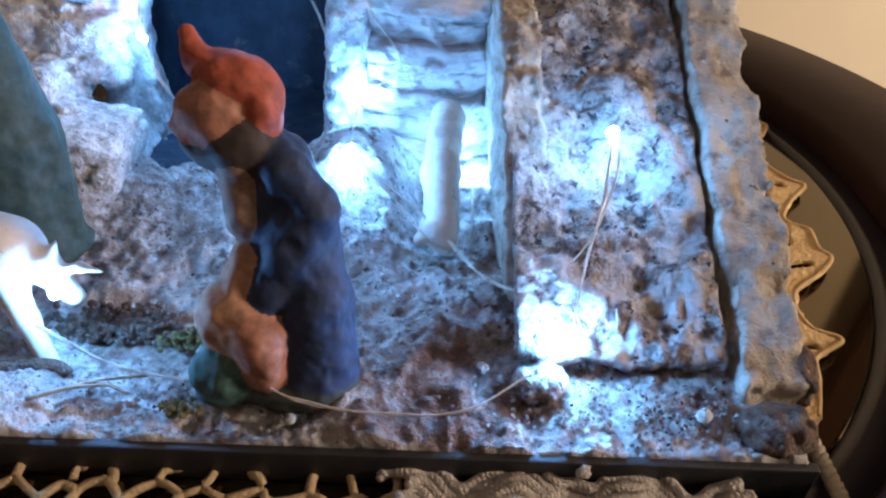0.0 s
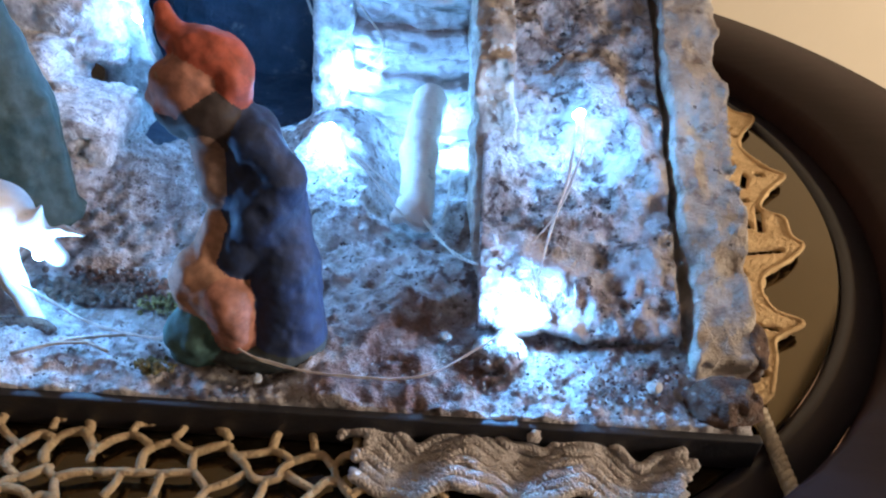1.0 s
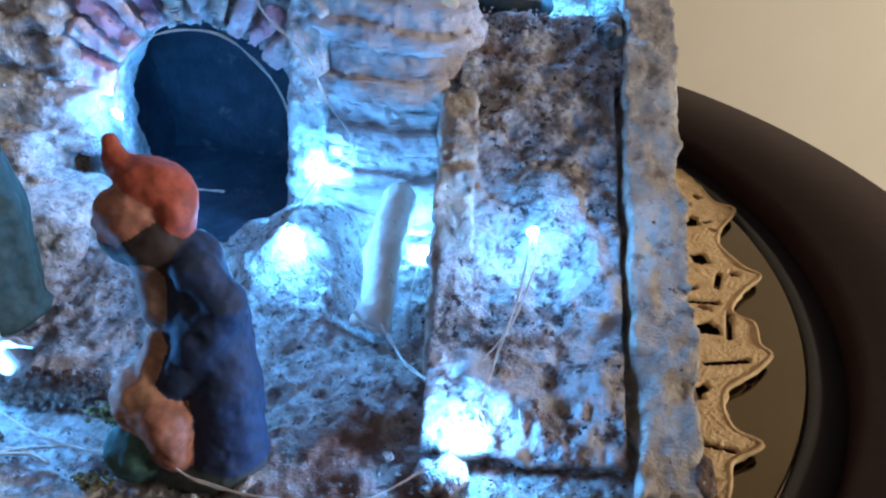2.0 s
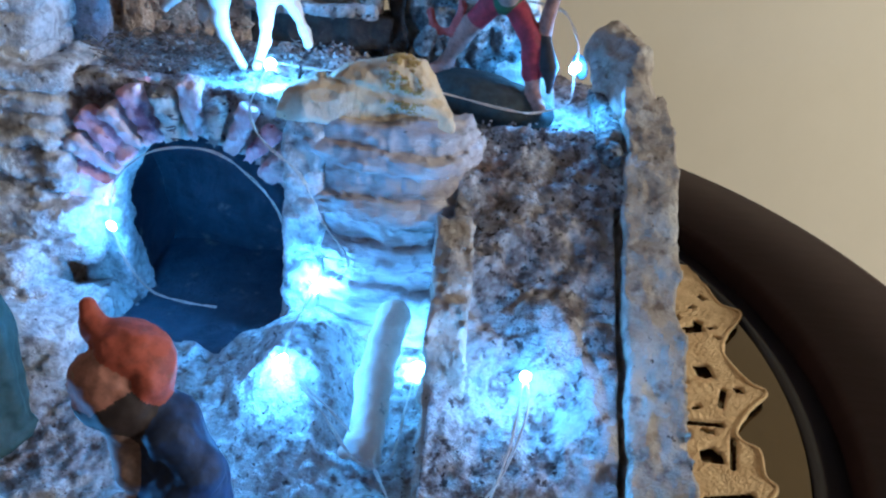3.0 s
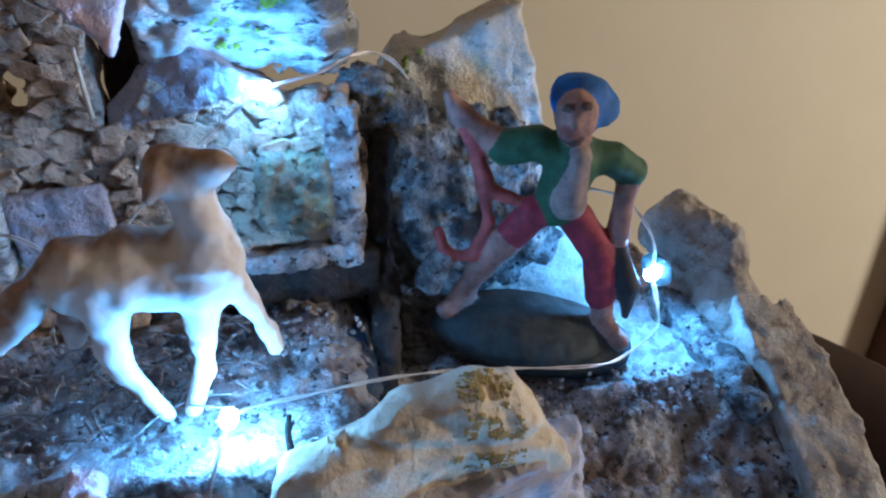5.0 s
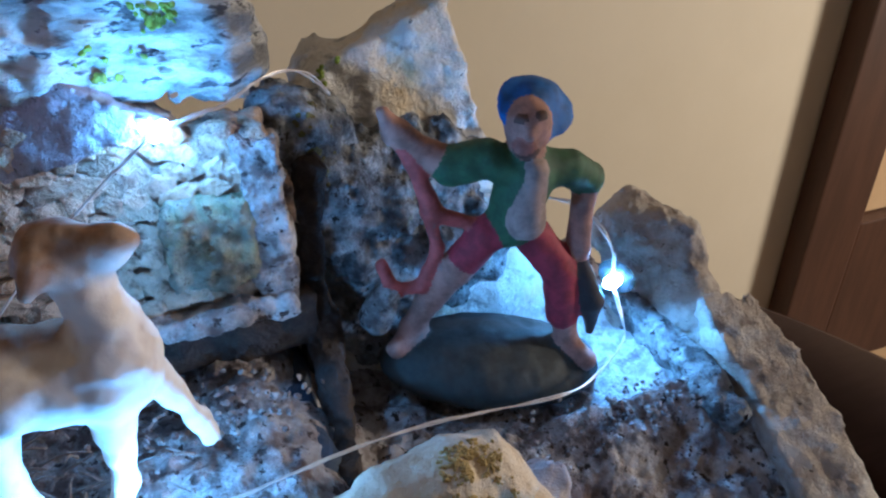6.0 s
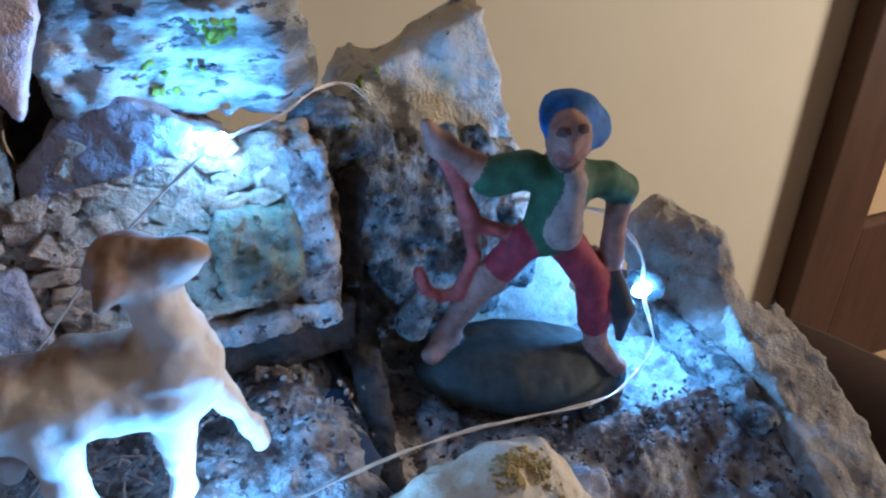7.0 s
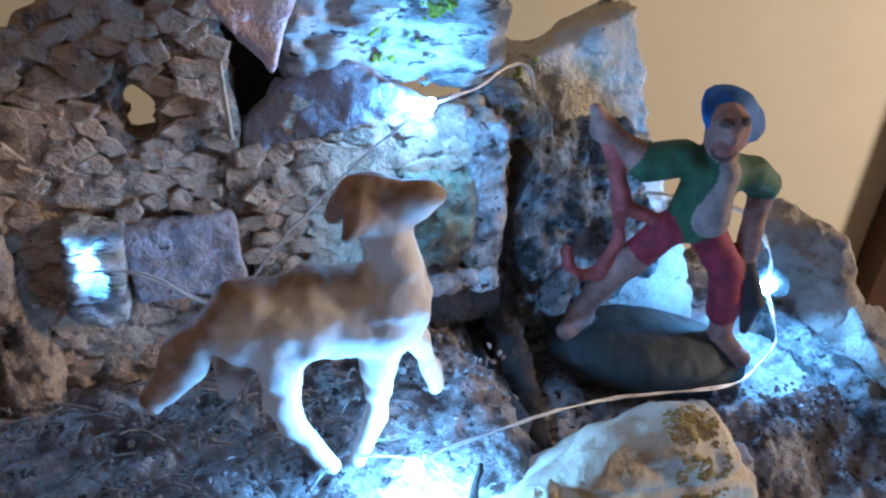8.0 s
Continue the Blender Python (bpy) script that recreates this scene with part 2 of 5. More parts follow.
def surface(fn, lo, hi, h, smooth=1, pull=0.3):
    """Skin of the solid fn < 0 inside a box, as vertices and quads on a grid of step h."""
    axes = [np.arange(a - 2 * h, b + 3 * h, h) for a, b in zip(lo, hi)]
    G = np.stack(np.meshgrid(*axes, indexing="ij"), -1)
    shape = G.shape[:3]
    D = fn(G.reshape(-1, 3)).reshape(shape)
    S = D < 0
    n = [k - 1 for k in shape]
    cnt = np.zeros(n, int)
    for a in (0, 1):
        for b in (0, 1):
            for c in (0, 1):
                cnt += S[a:n[0] + a, b:n[1] + b, c:n[2] + c]
    act = (cnt > 0) & (cnt < 8)
    ids = -np.ones(n, int)
    ids[act] = np.arange(act.sum())
    I = np.argwhere(act)
    acc, num = np.zeros((len(I), 3)), np.zeros(len(I))
    corners = [(a, b, c) for a in (0, 1) for b in (0, 1) for c in (0, 1)]
    for ca in corners:
        for ax in range(3):
            if ca[ax] == 0:
                cb = tuple(1 if k == ax else ca[k] for k in range(3))
                da = D[I[:, 0] + ca[0], I[:, 1] + ca[1], I[:, 2] + ca[2]]
                db = D[I[:, 0] + cb[0], I[:, 1] + cb[1], I[:, 2] + cb[2]]
                cross = (da < 0) != (db < 0)
                t = np.where(cross, da / np.where(cross, da - db, 1), 0)
                pt = np.array(ca)[None] + t[:, None] * (np.array(cb) - np.array(ca))[None]
                acc += pt * cross[:, None]
                num += cross
    verts = np.array([a[0] for a in axes]) + (I + acc / num[:, None]) * h
    faces = []
    for ax in range(3):
        u, v = [(1, 2), (2, 0), (0, 1)][ax]
        lo_s = [slice(None)] * 3
        hi_s = [slice(None)] * 3
        lo_s[ax], hi_s[ax] = slice(0, -1), slice(1, None)
        A, B = S[tuple(lo_s)], S[tuple(hi_s)]
        E = np.argwhere(A != B)
        E = E[(E[:, u] > 0) & (E[:, v] > 0) & (E[:, u] < n[u]) & (E[:, v] < n[v])]
        inside = A[E[:, 0], E[:, 1], E[:, 2]]
        quad = []
        for du, dv in ((1, 1), (0, 1), (0, 0), (1, 0)):
            e = E.copy()
            e[:, u] -= du
            e[:, v] -= dv
            quad.append(ids[e[:, 0], e[:, 1], e[:, 2]])
        Q = np.stack(quad, 1)
        Q[~inside] = Q[~inside][:, ::-1]
        faces.append(Q)
    faces = np.concatenate(faces)
    for _ in range(smooth):
        total, count = np.zeros_like(verts), np.zeros(len(verts))
        for a in range(4):
            for b in ((a + 1) % 4, (a + 3) % 4):
                np.add.at(total, faces[:, a], verts[faces[:, b]])
                np.add.at(count, faces[:, a], 1)
        verts = (1 - pull) * verts + pull * total / np.maximum(count, 1)[:, None]
    return verts, faces


def soft_union(ds, k):
    D = np.stack(ds)
    m = D.min(0)
    return m - k * np.log(np.exp(-(D - m) / k).sum(0))


def d_capsule(p, a, b, ra, rb):
    a, b = np.array(a), np.array(b)
    ba = b - a
    t = np.clip((p - a) @ ba / (ba @ ba + 1e-12), 0, 1)
    return np.linalg.norm(p - a - t[:, None] * ba, axis=1) - (ra + (rb - ra) * t)


def d_ball(p, c, r, turn=(0, 0, 0)):
    q = (p - np.array(c)) @ np.array(Euler([radians(x) for x in turn]).to_matrix())
    r = np.array(r)
    k0 = np.linalg.norm(q / r, axis=1)
    k1 = np.linalg.norm(q / (r * r), axis=1) + 1e-9
    return k0 * (k0 - 1) / k1


def d_box(p, c, half, turn=(0, 0, 0), r=0.003):
    q = (p - np.array(c)) @ np.array(Euler([radians(x) for x in turn]).to_matrix())
    e = np.abs(q) - (np.array(half) - r)
    return np.linalg.norm(np.maximum(e, 0), axis=1) + np.minimum(e.max(1), 0) - r


def rough(fn, amp, size, seed, strata=0.0, layer=0.012, pits=0.0):
    """The solid fn with an uneven, pitted skin; strata: depth of level grooves."""
    def out(p):
        d = fn(p)
        near = np.abs(d) < 4 * (amp + strata + pits) + 0.003
        q = p[near]
        e = amp * fbm(q, size, seed, 5, 0.64)
        if strata:
            z = q[:, 2] + 0.004 * fbm(q, 0.03, seed + 50, 3)
            band = z / layer + 0.7 * vnoise(np.stack([z * 0, z * 0, z / layer * 0.6], 1), seed + 9)
            e = e + strata * np.maximum(0, np.cos(2 * np.pi * band)) ** 4 * (0.6 + 0.4 * vnoise(q / 0.012, seed + 70))
        if pits:
            e = e + pits * np.clip(vnoise(q / 0.0042, seed + 31) - 0.35, 0, 1) * 1.6
        d[near] += e
        return d
    return out


def solid(name, fn, lo, hi, h, mat, parent=None, label=""):
    v, f = surface(fn, lo, hi, h)
    return tagged(mesh_object(name, v, f, mat, parent), label)


def figure(name, prims, mats, label, category, h=0.0009, k=0.0012, grain=0.0, soft=0.0):
    """A cast figurine: swelling limbs and lumps melted into one body, painted by part."""
    lo, hi = np.full(3, 9.0), np.full(3, -9.0)
    for kind, *a in prims:
        pts = [np.array(a[0]), np.array(a[1])] if kind == "c" else [np.array(a[0])]
        r = max(a[2], a[3]) if kind == "c" else max(a[1])
        for q in pts:
            lo, hi = np.minimum(lo, q - r), np.maximum(hi, q + r)

    def each(p):
        ds = []
        for kind, *a in prims:
            ds.append(d_capsule(p, *a[:4]) if kind == "c" else d_ball(p, a[0], a[1], a[3] if len(a) > 3 else (0, 0, 0)))
        return ds

    def fn(p):
        d = soft_union(each(p), k)
        if grain:
            near = np.abs(d) < 0.004
            d[near] += grain * fbm(p[near], 0.006, 5, 3)
        return d
    v, f = surface(fn, lo, hi, h, 2, 0.5)
    centre = v[f].mean(1)
    pick = np.argmin(np.stack(each(centre)), 0)
    slot = np.array([a[-1] if kind == "c" else a[2] for kind, *a in prims])[pick]
    ob = mesh_object(name, v, f, mats, None, True, None if soft else slot)
    if soft:
        w = np.stack(each(v))
        w = np.exp(-(w - w.min(0)) / soft)
        second = np.array([a[-1] if kind == "c" else a[2] for kind, *a in prims])
        share = np.clip((w * second[:, None]).sum(0) / w.sum(0) + 0.3 * fbm(v, 0.004, 6, 3), 0, 1)
        ob.data.attributes.new("second_paint", "FLOAT", "POINT").data.foreach_set("value", share)
    return tagged(ob, label, category)


def smooth_path(pts, steps=6):
    pts = [Vector(p) for p in pts]
    P = [pts[0]] + pts + [pts[-1]]
    out = []
    for i in range(1, len(P) - 2):
        for s in range(steps):
            t = s / steps
            a, b, c, d = P[i - 1], P[i], P[i + 1], P[i + 2]
            out.append(0.5 * (2 * b + (c - a) * t + (2 * a - 5 * b + 4 * c - d) * t * t + (3 * b - a - 3 * c + d) * t ** 3))
    return out + [pts[-1]]


def tube(verts, faces, pts, r0, r1=None, sides=6):
    """Adds a tube along pts to the lists."""
    r1 = r0 if r1 is None else r1
    base, n = len(verts), len(pts)
    up = Vector((0.13, 0.31, 0.94))
    for i, p in enumerate(pts):
        t = (pts[min(i + 1, n - 1)] - pts[max(i - 1, 0)]).normalized()
        x = t.cross(up).normalized()
        y = t.cross(x)
        r = r0 + (r1 - r0) * i / max(1, n - 1)
        for s in range(sides):
            a = 2 * math.pi * s / sides
            verts.append(p + x * (r * math.cos(a)) + y * (r * math.sin(a)))
    for i in range(n - 1):
        for s in range(sides):
            a, b = base + i * sides + s, base + i * sides + (s + 1) % sides
            faces.append((a, b, b + sides, a + sides))
    faces.append(tuple(base + s for s in range(sides))[::-1])
    faces.append(tuple(base + (n - 1) * sides + s for s in range(sides)))


def sheet(name, x0, x1, y0, y1, step, height, mat, parent=None, thick=0.006):
    """A rough slab whose top follows height(x, y)."""
    nx, ny = int((x1 - x0) / step) + 1, int((y1 - y0) / step) + 1
    X, Y = np.meshgrid(np.linspace(x0, x1, nx), np.linspace(y0, y1, ny), indexing="ij")
    Z = height(X.ravel(), Y.ravel())
    top = np.stack([X.ravel(), Y.ravel(), Z], 1)
    bot = top - np.array([0, 0, thick])
    v = np.concatenate([top, bot])
    n = nx * ny
    i, j = np.meshgrid(np.arange(nx - 1), np.arange(ny - 1), indexing="ij")
    a = (i * ny + j).ravel()
    f = np.stack([a, a + ny, a + ny + 1, a + 1], 1)
    g = f[:, ::-1] + n
    rim = [k * ny for k in range(nx)] + [(nx - 1) * ny + k for k in range(1, ny)] + [k * ny + ny - 1 for k in range(nx - 2, -1, -1)] + [k for k in range(ny - 2, 0, -1)]
    r = np.array(rim)
    s = np.roll(r, -1)
    sides = np.stack([r, r + n, s + n, s], 1)
    return mesh_object(name, v, np.concatenate([f, g, sides]), mat, parent)


def step01(x, a, b):
    t = np.clip((x - a) / (b - a), 0, 1)
    return t * t * (3 - 2 * t)


def xyz(x, y):
    return np.stack([x, y, np.zeros_like(x)], 1)


# ---------------------------------------------------------------- room
room_floor = tagged(part("floor", box((-2.2, -2.2, -0.80), (2.2, 1.1, -0.76)), FLOOR, None), kind="structure")
tagged(part("wall_north", box((-2.2, 1.0, -0.76), (2.2, 1.1, 1.9)), WALL, None), "plain cream painted wall", kind="structure")
tagged(part("wall_west", box((-2.3, -2.2, -0.76), (-2.2, 1.1, 1.9)), SHADE, None), kind="structure")
tagged(part("wall_east", box((2.2, -2.2, -0.76), (2.3, 1.1, 1.9)), WALL, None), kind="structure")
tagged(part("wall_south", box((-2.3, -2.3, -0.76), (2.3, -2.2, 1.9)), SHADE, None), kind="structure")
tagged(part("ceiling", box((-2.3, -2.3, 1.9), (2.3, 1.1, 1.95)), SHADE, None), kind="structure")

# panelled door in the far wall
door = tagged(empty("door_1", (1.3, 0.99, -0.76)), "brown wooden door with tan panels", kind="structure")
for x0, x1 in ((0.845, 0.95), (1.55, 1.66)):
    part("stile", box((x0, 0.955, -0.758), (x1, 0.997, 1.25), 0.004), WOOD, door)
for z0, z1 in ((-0.758, -0.66), (-0.58, -0.27), (1.14, 1.25)):
    part("rail", box((0.951, 0.957, z0), (1.549, 0.997, z1), 0.004), WOOD, door)
for z0, z1 in ((-0.658, -0.582), (-0.268, 1.138)):
    part("panel", box((0.951, 0.98, z0), (1.549, 0.997, z1), 0.003), PALEWOOD, door)

# ---------------------------------------------------------------- round table
TC = (0.0, 0.37)


def lathe(profile, centre, segs=128):
    bm = bmesh.new()
    rings = []
    for r, z in profile:
        rings.append([bm.verts.new((centre[0] + r * math.cos(2 * math.pi * s / segs), centre[1] + r * math.sin(2 * math.pi * s / segs), z)) for s in range(segs)])
    for a, b in zip(rings, rings[1:]):
        for s in range(segs):
            bm.faces.new((a[s], a[(s + 1) % segs], b[(s + 1) % segs], b[s]))
    return bm, rings


table = tagged(empty("round_table", (TC[0], TC[1], -0.76)), "round dark brown lacquered table with inset tinted glass", "table")
bm, rings = lathe([(0.284, -0.024), (0.285, -0.006), (0.288, 0.000), (0.374, 0.000), (0.381, -0.003), (0.384, -0.012), (0.381, -0.026), (0.284, -0.030)], TC)
part("rim", bm, TABLE, table, "broad dark brown rim", True)
bm, rings = lathe([(0.265, -0.020), (0.267, -0.0165), (0.271, -0.0165), (0.274, -0.0195), (0.2836, -0.0195), (0.2836, -0.026), (0.265, -0.026)], TC)
part("groove", bm, GROOVE, table, "dark recessed ring", True)
bm, rings = lathe([(0.2645, -0.026), (0.2645, -0.0195), (0.2635, -0.0185)], TC)
bm.faces.new(rings[-1])
bm.faces.new(rings[0][::-1])
part("glass_top", bm, GLASS, table, "tinted reflecting glass")
for a in range(4):
    cx, cy = TC[0] + 0.25 * math.cos(a * math.pi / 2 + 0.78), TC[1] + 0.25 * math.sin(a * math.pi / 2 + 0.78)
    part("leg", box((cx - 0.025, cy - 0.025, -0.76), (cx + 0.025, cy + 0.025, -0.03), 0.006), TABLE, table)

# ---------------------------------------------------------------- tray and ground
tray = tagged(empty("tray", (-0.08, 0.36, -0.0185)), "flat black board carrying the model landscape", "tray")
part("board", box((-0.32, 0.162, -0.0175), (0.163, 0.56, -0.0065), 0.0012), BLACK, tray)
part("edge_strip", box((-0.32, 0.1575, -0.0178), (0.1645, 0.1615, -0.0018), 0.0010), BLACK, tray)


def ground_height(x, y):
    p = xyz(x, y)
    top = 0.008 + 0.024 * np.exp(-((x + 0.014) / 0.024) ** 2) + 0.012 * step01(-x, 0.12, 0.14)
    rise = top * step01(y + 0.012 * vnoise(p / 0.05, 4), 0.25, 0.30) * (1 - step01(x, 0.004, 0.026)) * (1 - 0.5 * step01(y, 0.33, 0.37))
    z = rise + 0.0034 * fbm(p, 0.030, 3, 6, 0.6) + 0.0014 * fbm(p, 0.005, 8, 3, 0.7)
    z -= 0.0022 * np.clip(vnoise(p / 0.008, 21) - 0.35, 0, 1)
    z += 0.0020 * np.abs(fbm(p, 0.018, 61, 5, 0.65)) - 0.0008
    z += 0.006 * np.exp(-(((x - 0.026) / 0.022) ** 2 + ((y - 0.205) / 0.03) ** 2))
    pool = step01(y + 0.9 * (x + 0.062) * (x > -0.062) * -1 - 0.25 * np.maximum(0, -x - 0.10) + 0.010 * vnoise(p / 0.016, 36), 0.322, 0.338) * step01(-x, 0.030, 0.040) * (1 - step01(-x, 0.125, 0.140))
    z = z * (1 - pool) - 0.016 * pool
    return np.maximum(z + 0.001, -0.0035 - 0.012 * pool + 0.0004 * z)


soil_mix = GROUND.node_tree
_b = soil_mix.nodes["Principled BSDF"]
_old = _b.inputs["Base Color"].links[0].from_socket
_a = soil_mix.nodes.new("ShaderNodeAttribute")
_a.attribute_name = "soil_share"
_s = soil_mix.nodes.new("ShaderNodeMix")
_s.data_type = "RGBA"
_s.inputs["B"].default_value = (0.20, 0.12, 0.095, 1)
soil_mix.links.new(_a.outputs["Fac"], _s.inputs["Factor"])
soil_mix.links.new(_old, _s.inputs["A"])
soil_mix.links.new(_s.outputs["Result"], _b.inputs["Base Color"])

ground = tagged(sheet("ground", -0.32, 0.161, 0.1605, 0.40, 0.00125, ground_height, GROUND, None, 0.008), "rough grey and white plaster ground with brown soil", kind="structure")

co = np.empty(len(ground.data.vertices) * 3)
ground.data.vertices.foreach_get("co", co)
co = co.reshape(-1, 3)
flat = co * np.array([1, 1, 0])
share = np.exp(-(((co[:, 0] - 0.032) / 0.040) ** 2 + ((co[:, 1] - 0.186) / 0.034) ** 2) ** 1.5) + 0.8 * np.exp(-(((co[:, 0] + 0.085) / 0.03) ** 2 + ((co[:, 1] - 0.215) / 0.012) ** 2))
share = np.clip(share * (0.75 + 1.1 * fbm(flat, 0.012, 91, 4, 0.7)), 0, 0.9)
ground.data.attributes.new("soil_share", "FLOAT", "POINT").data.foreach_set("value", share)

# ---------------------------------------------------------------- grotto
grotto = tagged(empty("grotto", (-0.08, 0.38, 0.0)), "plaster and cork rock grotto with a dark arched cave", "grotto")


def arch_body(p):
    d = d_box(p, (-0.083, 0.385, 0.060), (0.078, 0.011, 0.080), r=0.005)
    q = p - np.array([-0.080, 0, 0.056])
    hole = np.where(q[:, 2] > 0, np.hypot(q[:, 0] / 0.051, q[:, 2] / 0.056) - 1, np.abs(q[:, 0]) / 0.051 - 1) * 0.051
    return np.maximum(d, -hole)


solid("arch_wall", rough(arch_body, 0.0026, 0.022, 12, pits=0.0015), (-0.165, 0.366, -0.024), (0.0, 0.404, 0.146), 0.0013, PLASTER, grotto, "snowy plaster wall round the arch")
solid("cave_back", rough(lambda p: d_box(p, (-0.083, 0.462, 0.06), (0.085, 0.012, 0.075)), 0.004, 0.03, 14), (-0.172, 0.444, -0.02), (0.006, 0.48, 0.14), 0.003, NAVY, grotto, "dark blue cave interior")
for x in (-0.156, -0.008):
    solid("cave_side", rough(lambda p: d_box(p, (x, 0.436, 0.06), (0.012, 0.030, 0.075)), 0.004, 0.03, 15), (x - 0.018, 0.40, -0.02), (x + 0.018, 0.47, 0.14), 0.003, NAVY, grotto)
solid("cave_floor", rough(lambda p: d_box(p, (-0.08, 0.392, -0.011), (0.068, 0.075, 0.008)), 0.0022, 0.03, 16), (-0.155, 0.31, -0.025), (-0.005, 0.475, 0.004), 0.0025, NAVY, grotto)

rng = random.Random(4)
for i, (a, out, wide, m) in enumerate(((160, 0.017, 0.0105, PINKER), (143, 0.014, 0.0046, PINK), (132, 0.016, 0.0050, PINKER), (121, 0.013, 0.0044, PINK), (110, 0.016, 0.0056, PINKER), (98, 0.013, 0.0050, WHITEROCK),
                                      (87, 0.016, 0.0052, PINK), (76, 0.012, 0.0045, WHITEROCK), (65, 0.015, 0.0050, PINK), (54, 0.012, 0.0045, PINKER), (41, 0.012, 0.0072, PINK))):
    t = radians(a)
    mid = 0.053 + out * 0.80
    c = (-0.080 + mid * math.cos(t), 0.3698 + rng.uniform(-0.001, 0.001), 0.0575 + (mid + 0.004) * math.sin(t))
    turn = (rng.uniform(-5, 5), -a + rng.uniform(-6, 6), rng.uniform(-5, 5))

    def wedge(p):
        q = (p - np.array(c)) @ np.array([[math.cos(t), 0, -math.sin(t)], [0, 1, 0], [math.sin(t), 0, math.cos(t)]])
        return d_box(p, c, (out, 0.0062, wide), turn, 0.0022) + 0.12 * np.clip(0.006 - q[:, 0], -0.01, 0.016)
    solid("voussoir", rough(wedge, 0.0016, 0.007, 60 + i, pits=0.0006), [q - out - 0.006 for q in c], [q + out + 0.006 for q in c], 0.0009, m, grotto)

# layered rock face beside the arch
LEDGES = (-0.010, 0.012, 0.026, 0.041, 0.054, 0.069, 0.083, 0.096, 0.112, 0.1235, 0.140)
JUT = (0.002, -0.002, 0.001, -0.003, 0.000, -0.0025, 0.0015, -0.001, 0.003, 0.0005)


def layered_body(p):
    q = p - np.array([0.018, 0.400, 0.0])
    z = p[:, 2] + 0.004 * vnoise(p / np.array([0.045, 0.045, 0.02]), 77) + 0.0014 * vnoise(p / 0.010, 78) + 0.10 * q[:, 0]
    k = np.clip(np.searchsorted(LEDGES, z) - 1, 0, len(JUT) - 1)
    lo, hi = np.array(LEDGES)[k], np.array(LEDGES)[k + 1]
    u = np.clip((z - lo) / (hi - lo), 0, 1)
    swell = np.array(JUT)[k] - 0.0042 * (np.abs(2 * u - 1) ** 5) * (0.55 + 0.6 * vnoise(p / 0.022, 79))
    plan = ((np.abs(q[:, 0]) / 0.051) ** 2.6 + (np.abs(q[:, 1]) / 0.044) ** 2.6) ** (1 / 2.6) - 1
    return np.maximum(plan * 0.042 - swell, np.maximum((p[:, 2] - 0.1365 + np.maximum(0, q[:, 1] + 0.018) * 1.1 * (0.5 + 0.5 * step01(p[:, 0], -0.02, 0.01))) * 0.8, -p[:, 2] - 0.006))


def cap_body(p):
    x, y, z = p[:, 0], p[:, 1], p[:, 2]
    ridge = np.interp(x, (-0.03, -0.015, 0.01, 0.04, 0.06), (0.368, 0.364, 0.372, 0.375, 0.372))
    top = np.interp(x, (-0.030, -0.020, 0.0, 0.028, 0.040, 0.050, 0.062), (0.150, 0.1555, 0.1625, 0.1675, 0.1640, 0.1515, 0.1370))
    lid = (z - top + 1.15 * np.maximum(0, y - ridge) + 0.25 * np.maximum(0, ridge - y)) * 0.75
    side = np.maximum(np.maximum(ridge - 0.0135 - y - 0.12 * (z - 0.150), y - 0.400), np.maximum(-0.029 - x, x - 0.060))
    d = np.maximum(side, lid) + 0.0036 * np.exp(-np.abs(side - lid) / 0.006) + 0.0022 * np.exp(-np.abs(y - ridge) / 0.004)
    crease = 0.0016 * np.exp(-((z - 0.151 + 0.08 * (x - 0.01) + 0.003 * vnoise(p / 0.02, 45)) / 0.0014) ** 2)
    return np.maximum(d, 0.1330 - 0.04 * (x - 0.01) - z) + crease


solid("rock_face", rough(layered_body, 0.0019, 0.014, 80, pits=0.0012), (-0.038, 0.350, -0.008), (0.076, 0.45, 0.142), 0.00115, STRATA, grotto, "bulging rock face in uneven level layers")
solid("spring_slab", rough(lambda p: d_box(p, (-0.021, 0.366, 0.066), (0.011, 0.010, 0.070), (0, 5, 0), 0.005), 0.0022, 0.016, 33, pits=0.001), (-0.046, 0.348, -0.01), (0.004, 0.384, 0.145), 0.0012, PLASTER, grotto, "pale slab beside the cave mouth")

# boulders heaped at the other side of the arch
for c, r, turn, seed in (((-0.152, 0.315, 0.016), (0.030, 0.030, 0.024), (0, 10, 0), 1), ((-0.172, 0.372, 0.060), (0.036, 0.028, 0.022), (0, 5, 12), 2),
                         ((-0.176, 0.380, 0.094), (0.034, 0.028, 0.020), (0, -8, 0), 3), ((-0.170, 0.386, 0.128), (0.032, 0.026, 0.024), (0, 6, 0), 4),
                         ((-0.190, 0.345, 0.030), (0.034, 0.028, 0.030), (0, 0, 0), 5), ((-0.180, 0.395, 0.172), (0.028, 0.028, 0.032), (0, 8, 6), 6)):
    solid("boulder", rough(lambda p: d_box(p, c, [q * 0.94 for q in r], turn, 0.008), 0.0026, 0.020, 100 + seed, strata=0.0048, layer=0.0165, pits=0.0010), [q - s - 0.012 for q, s in zip(c, r)], [q + s + 0.012 for q, s in zip(c, r)], 0.0014, PLASTER, grotto)

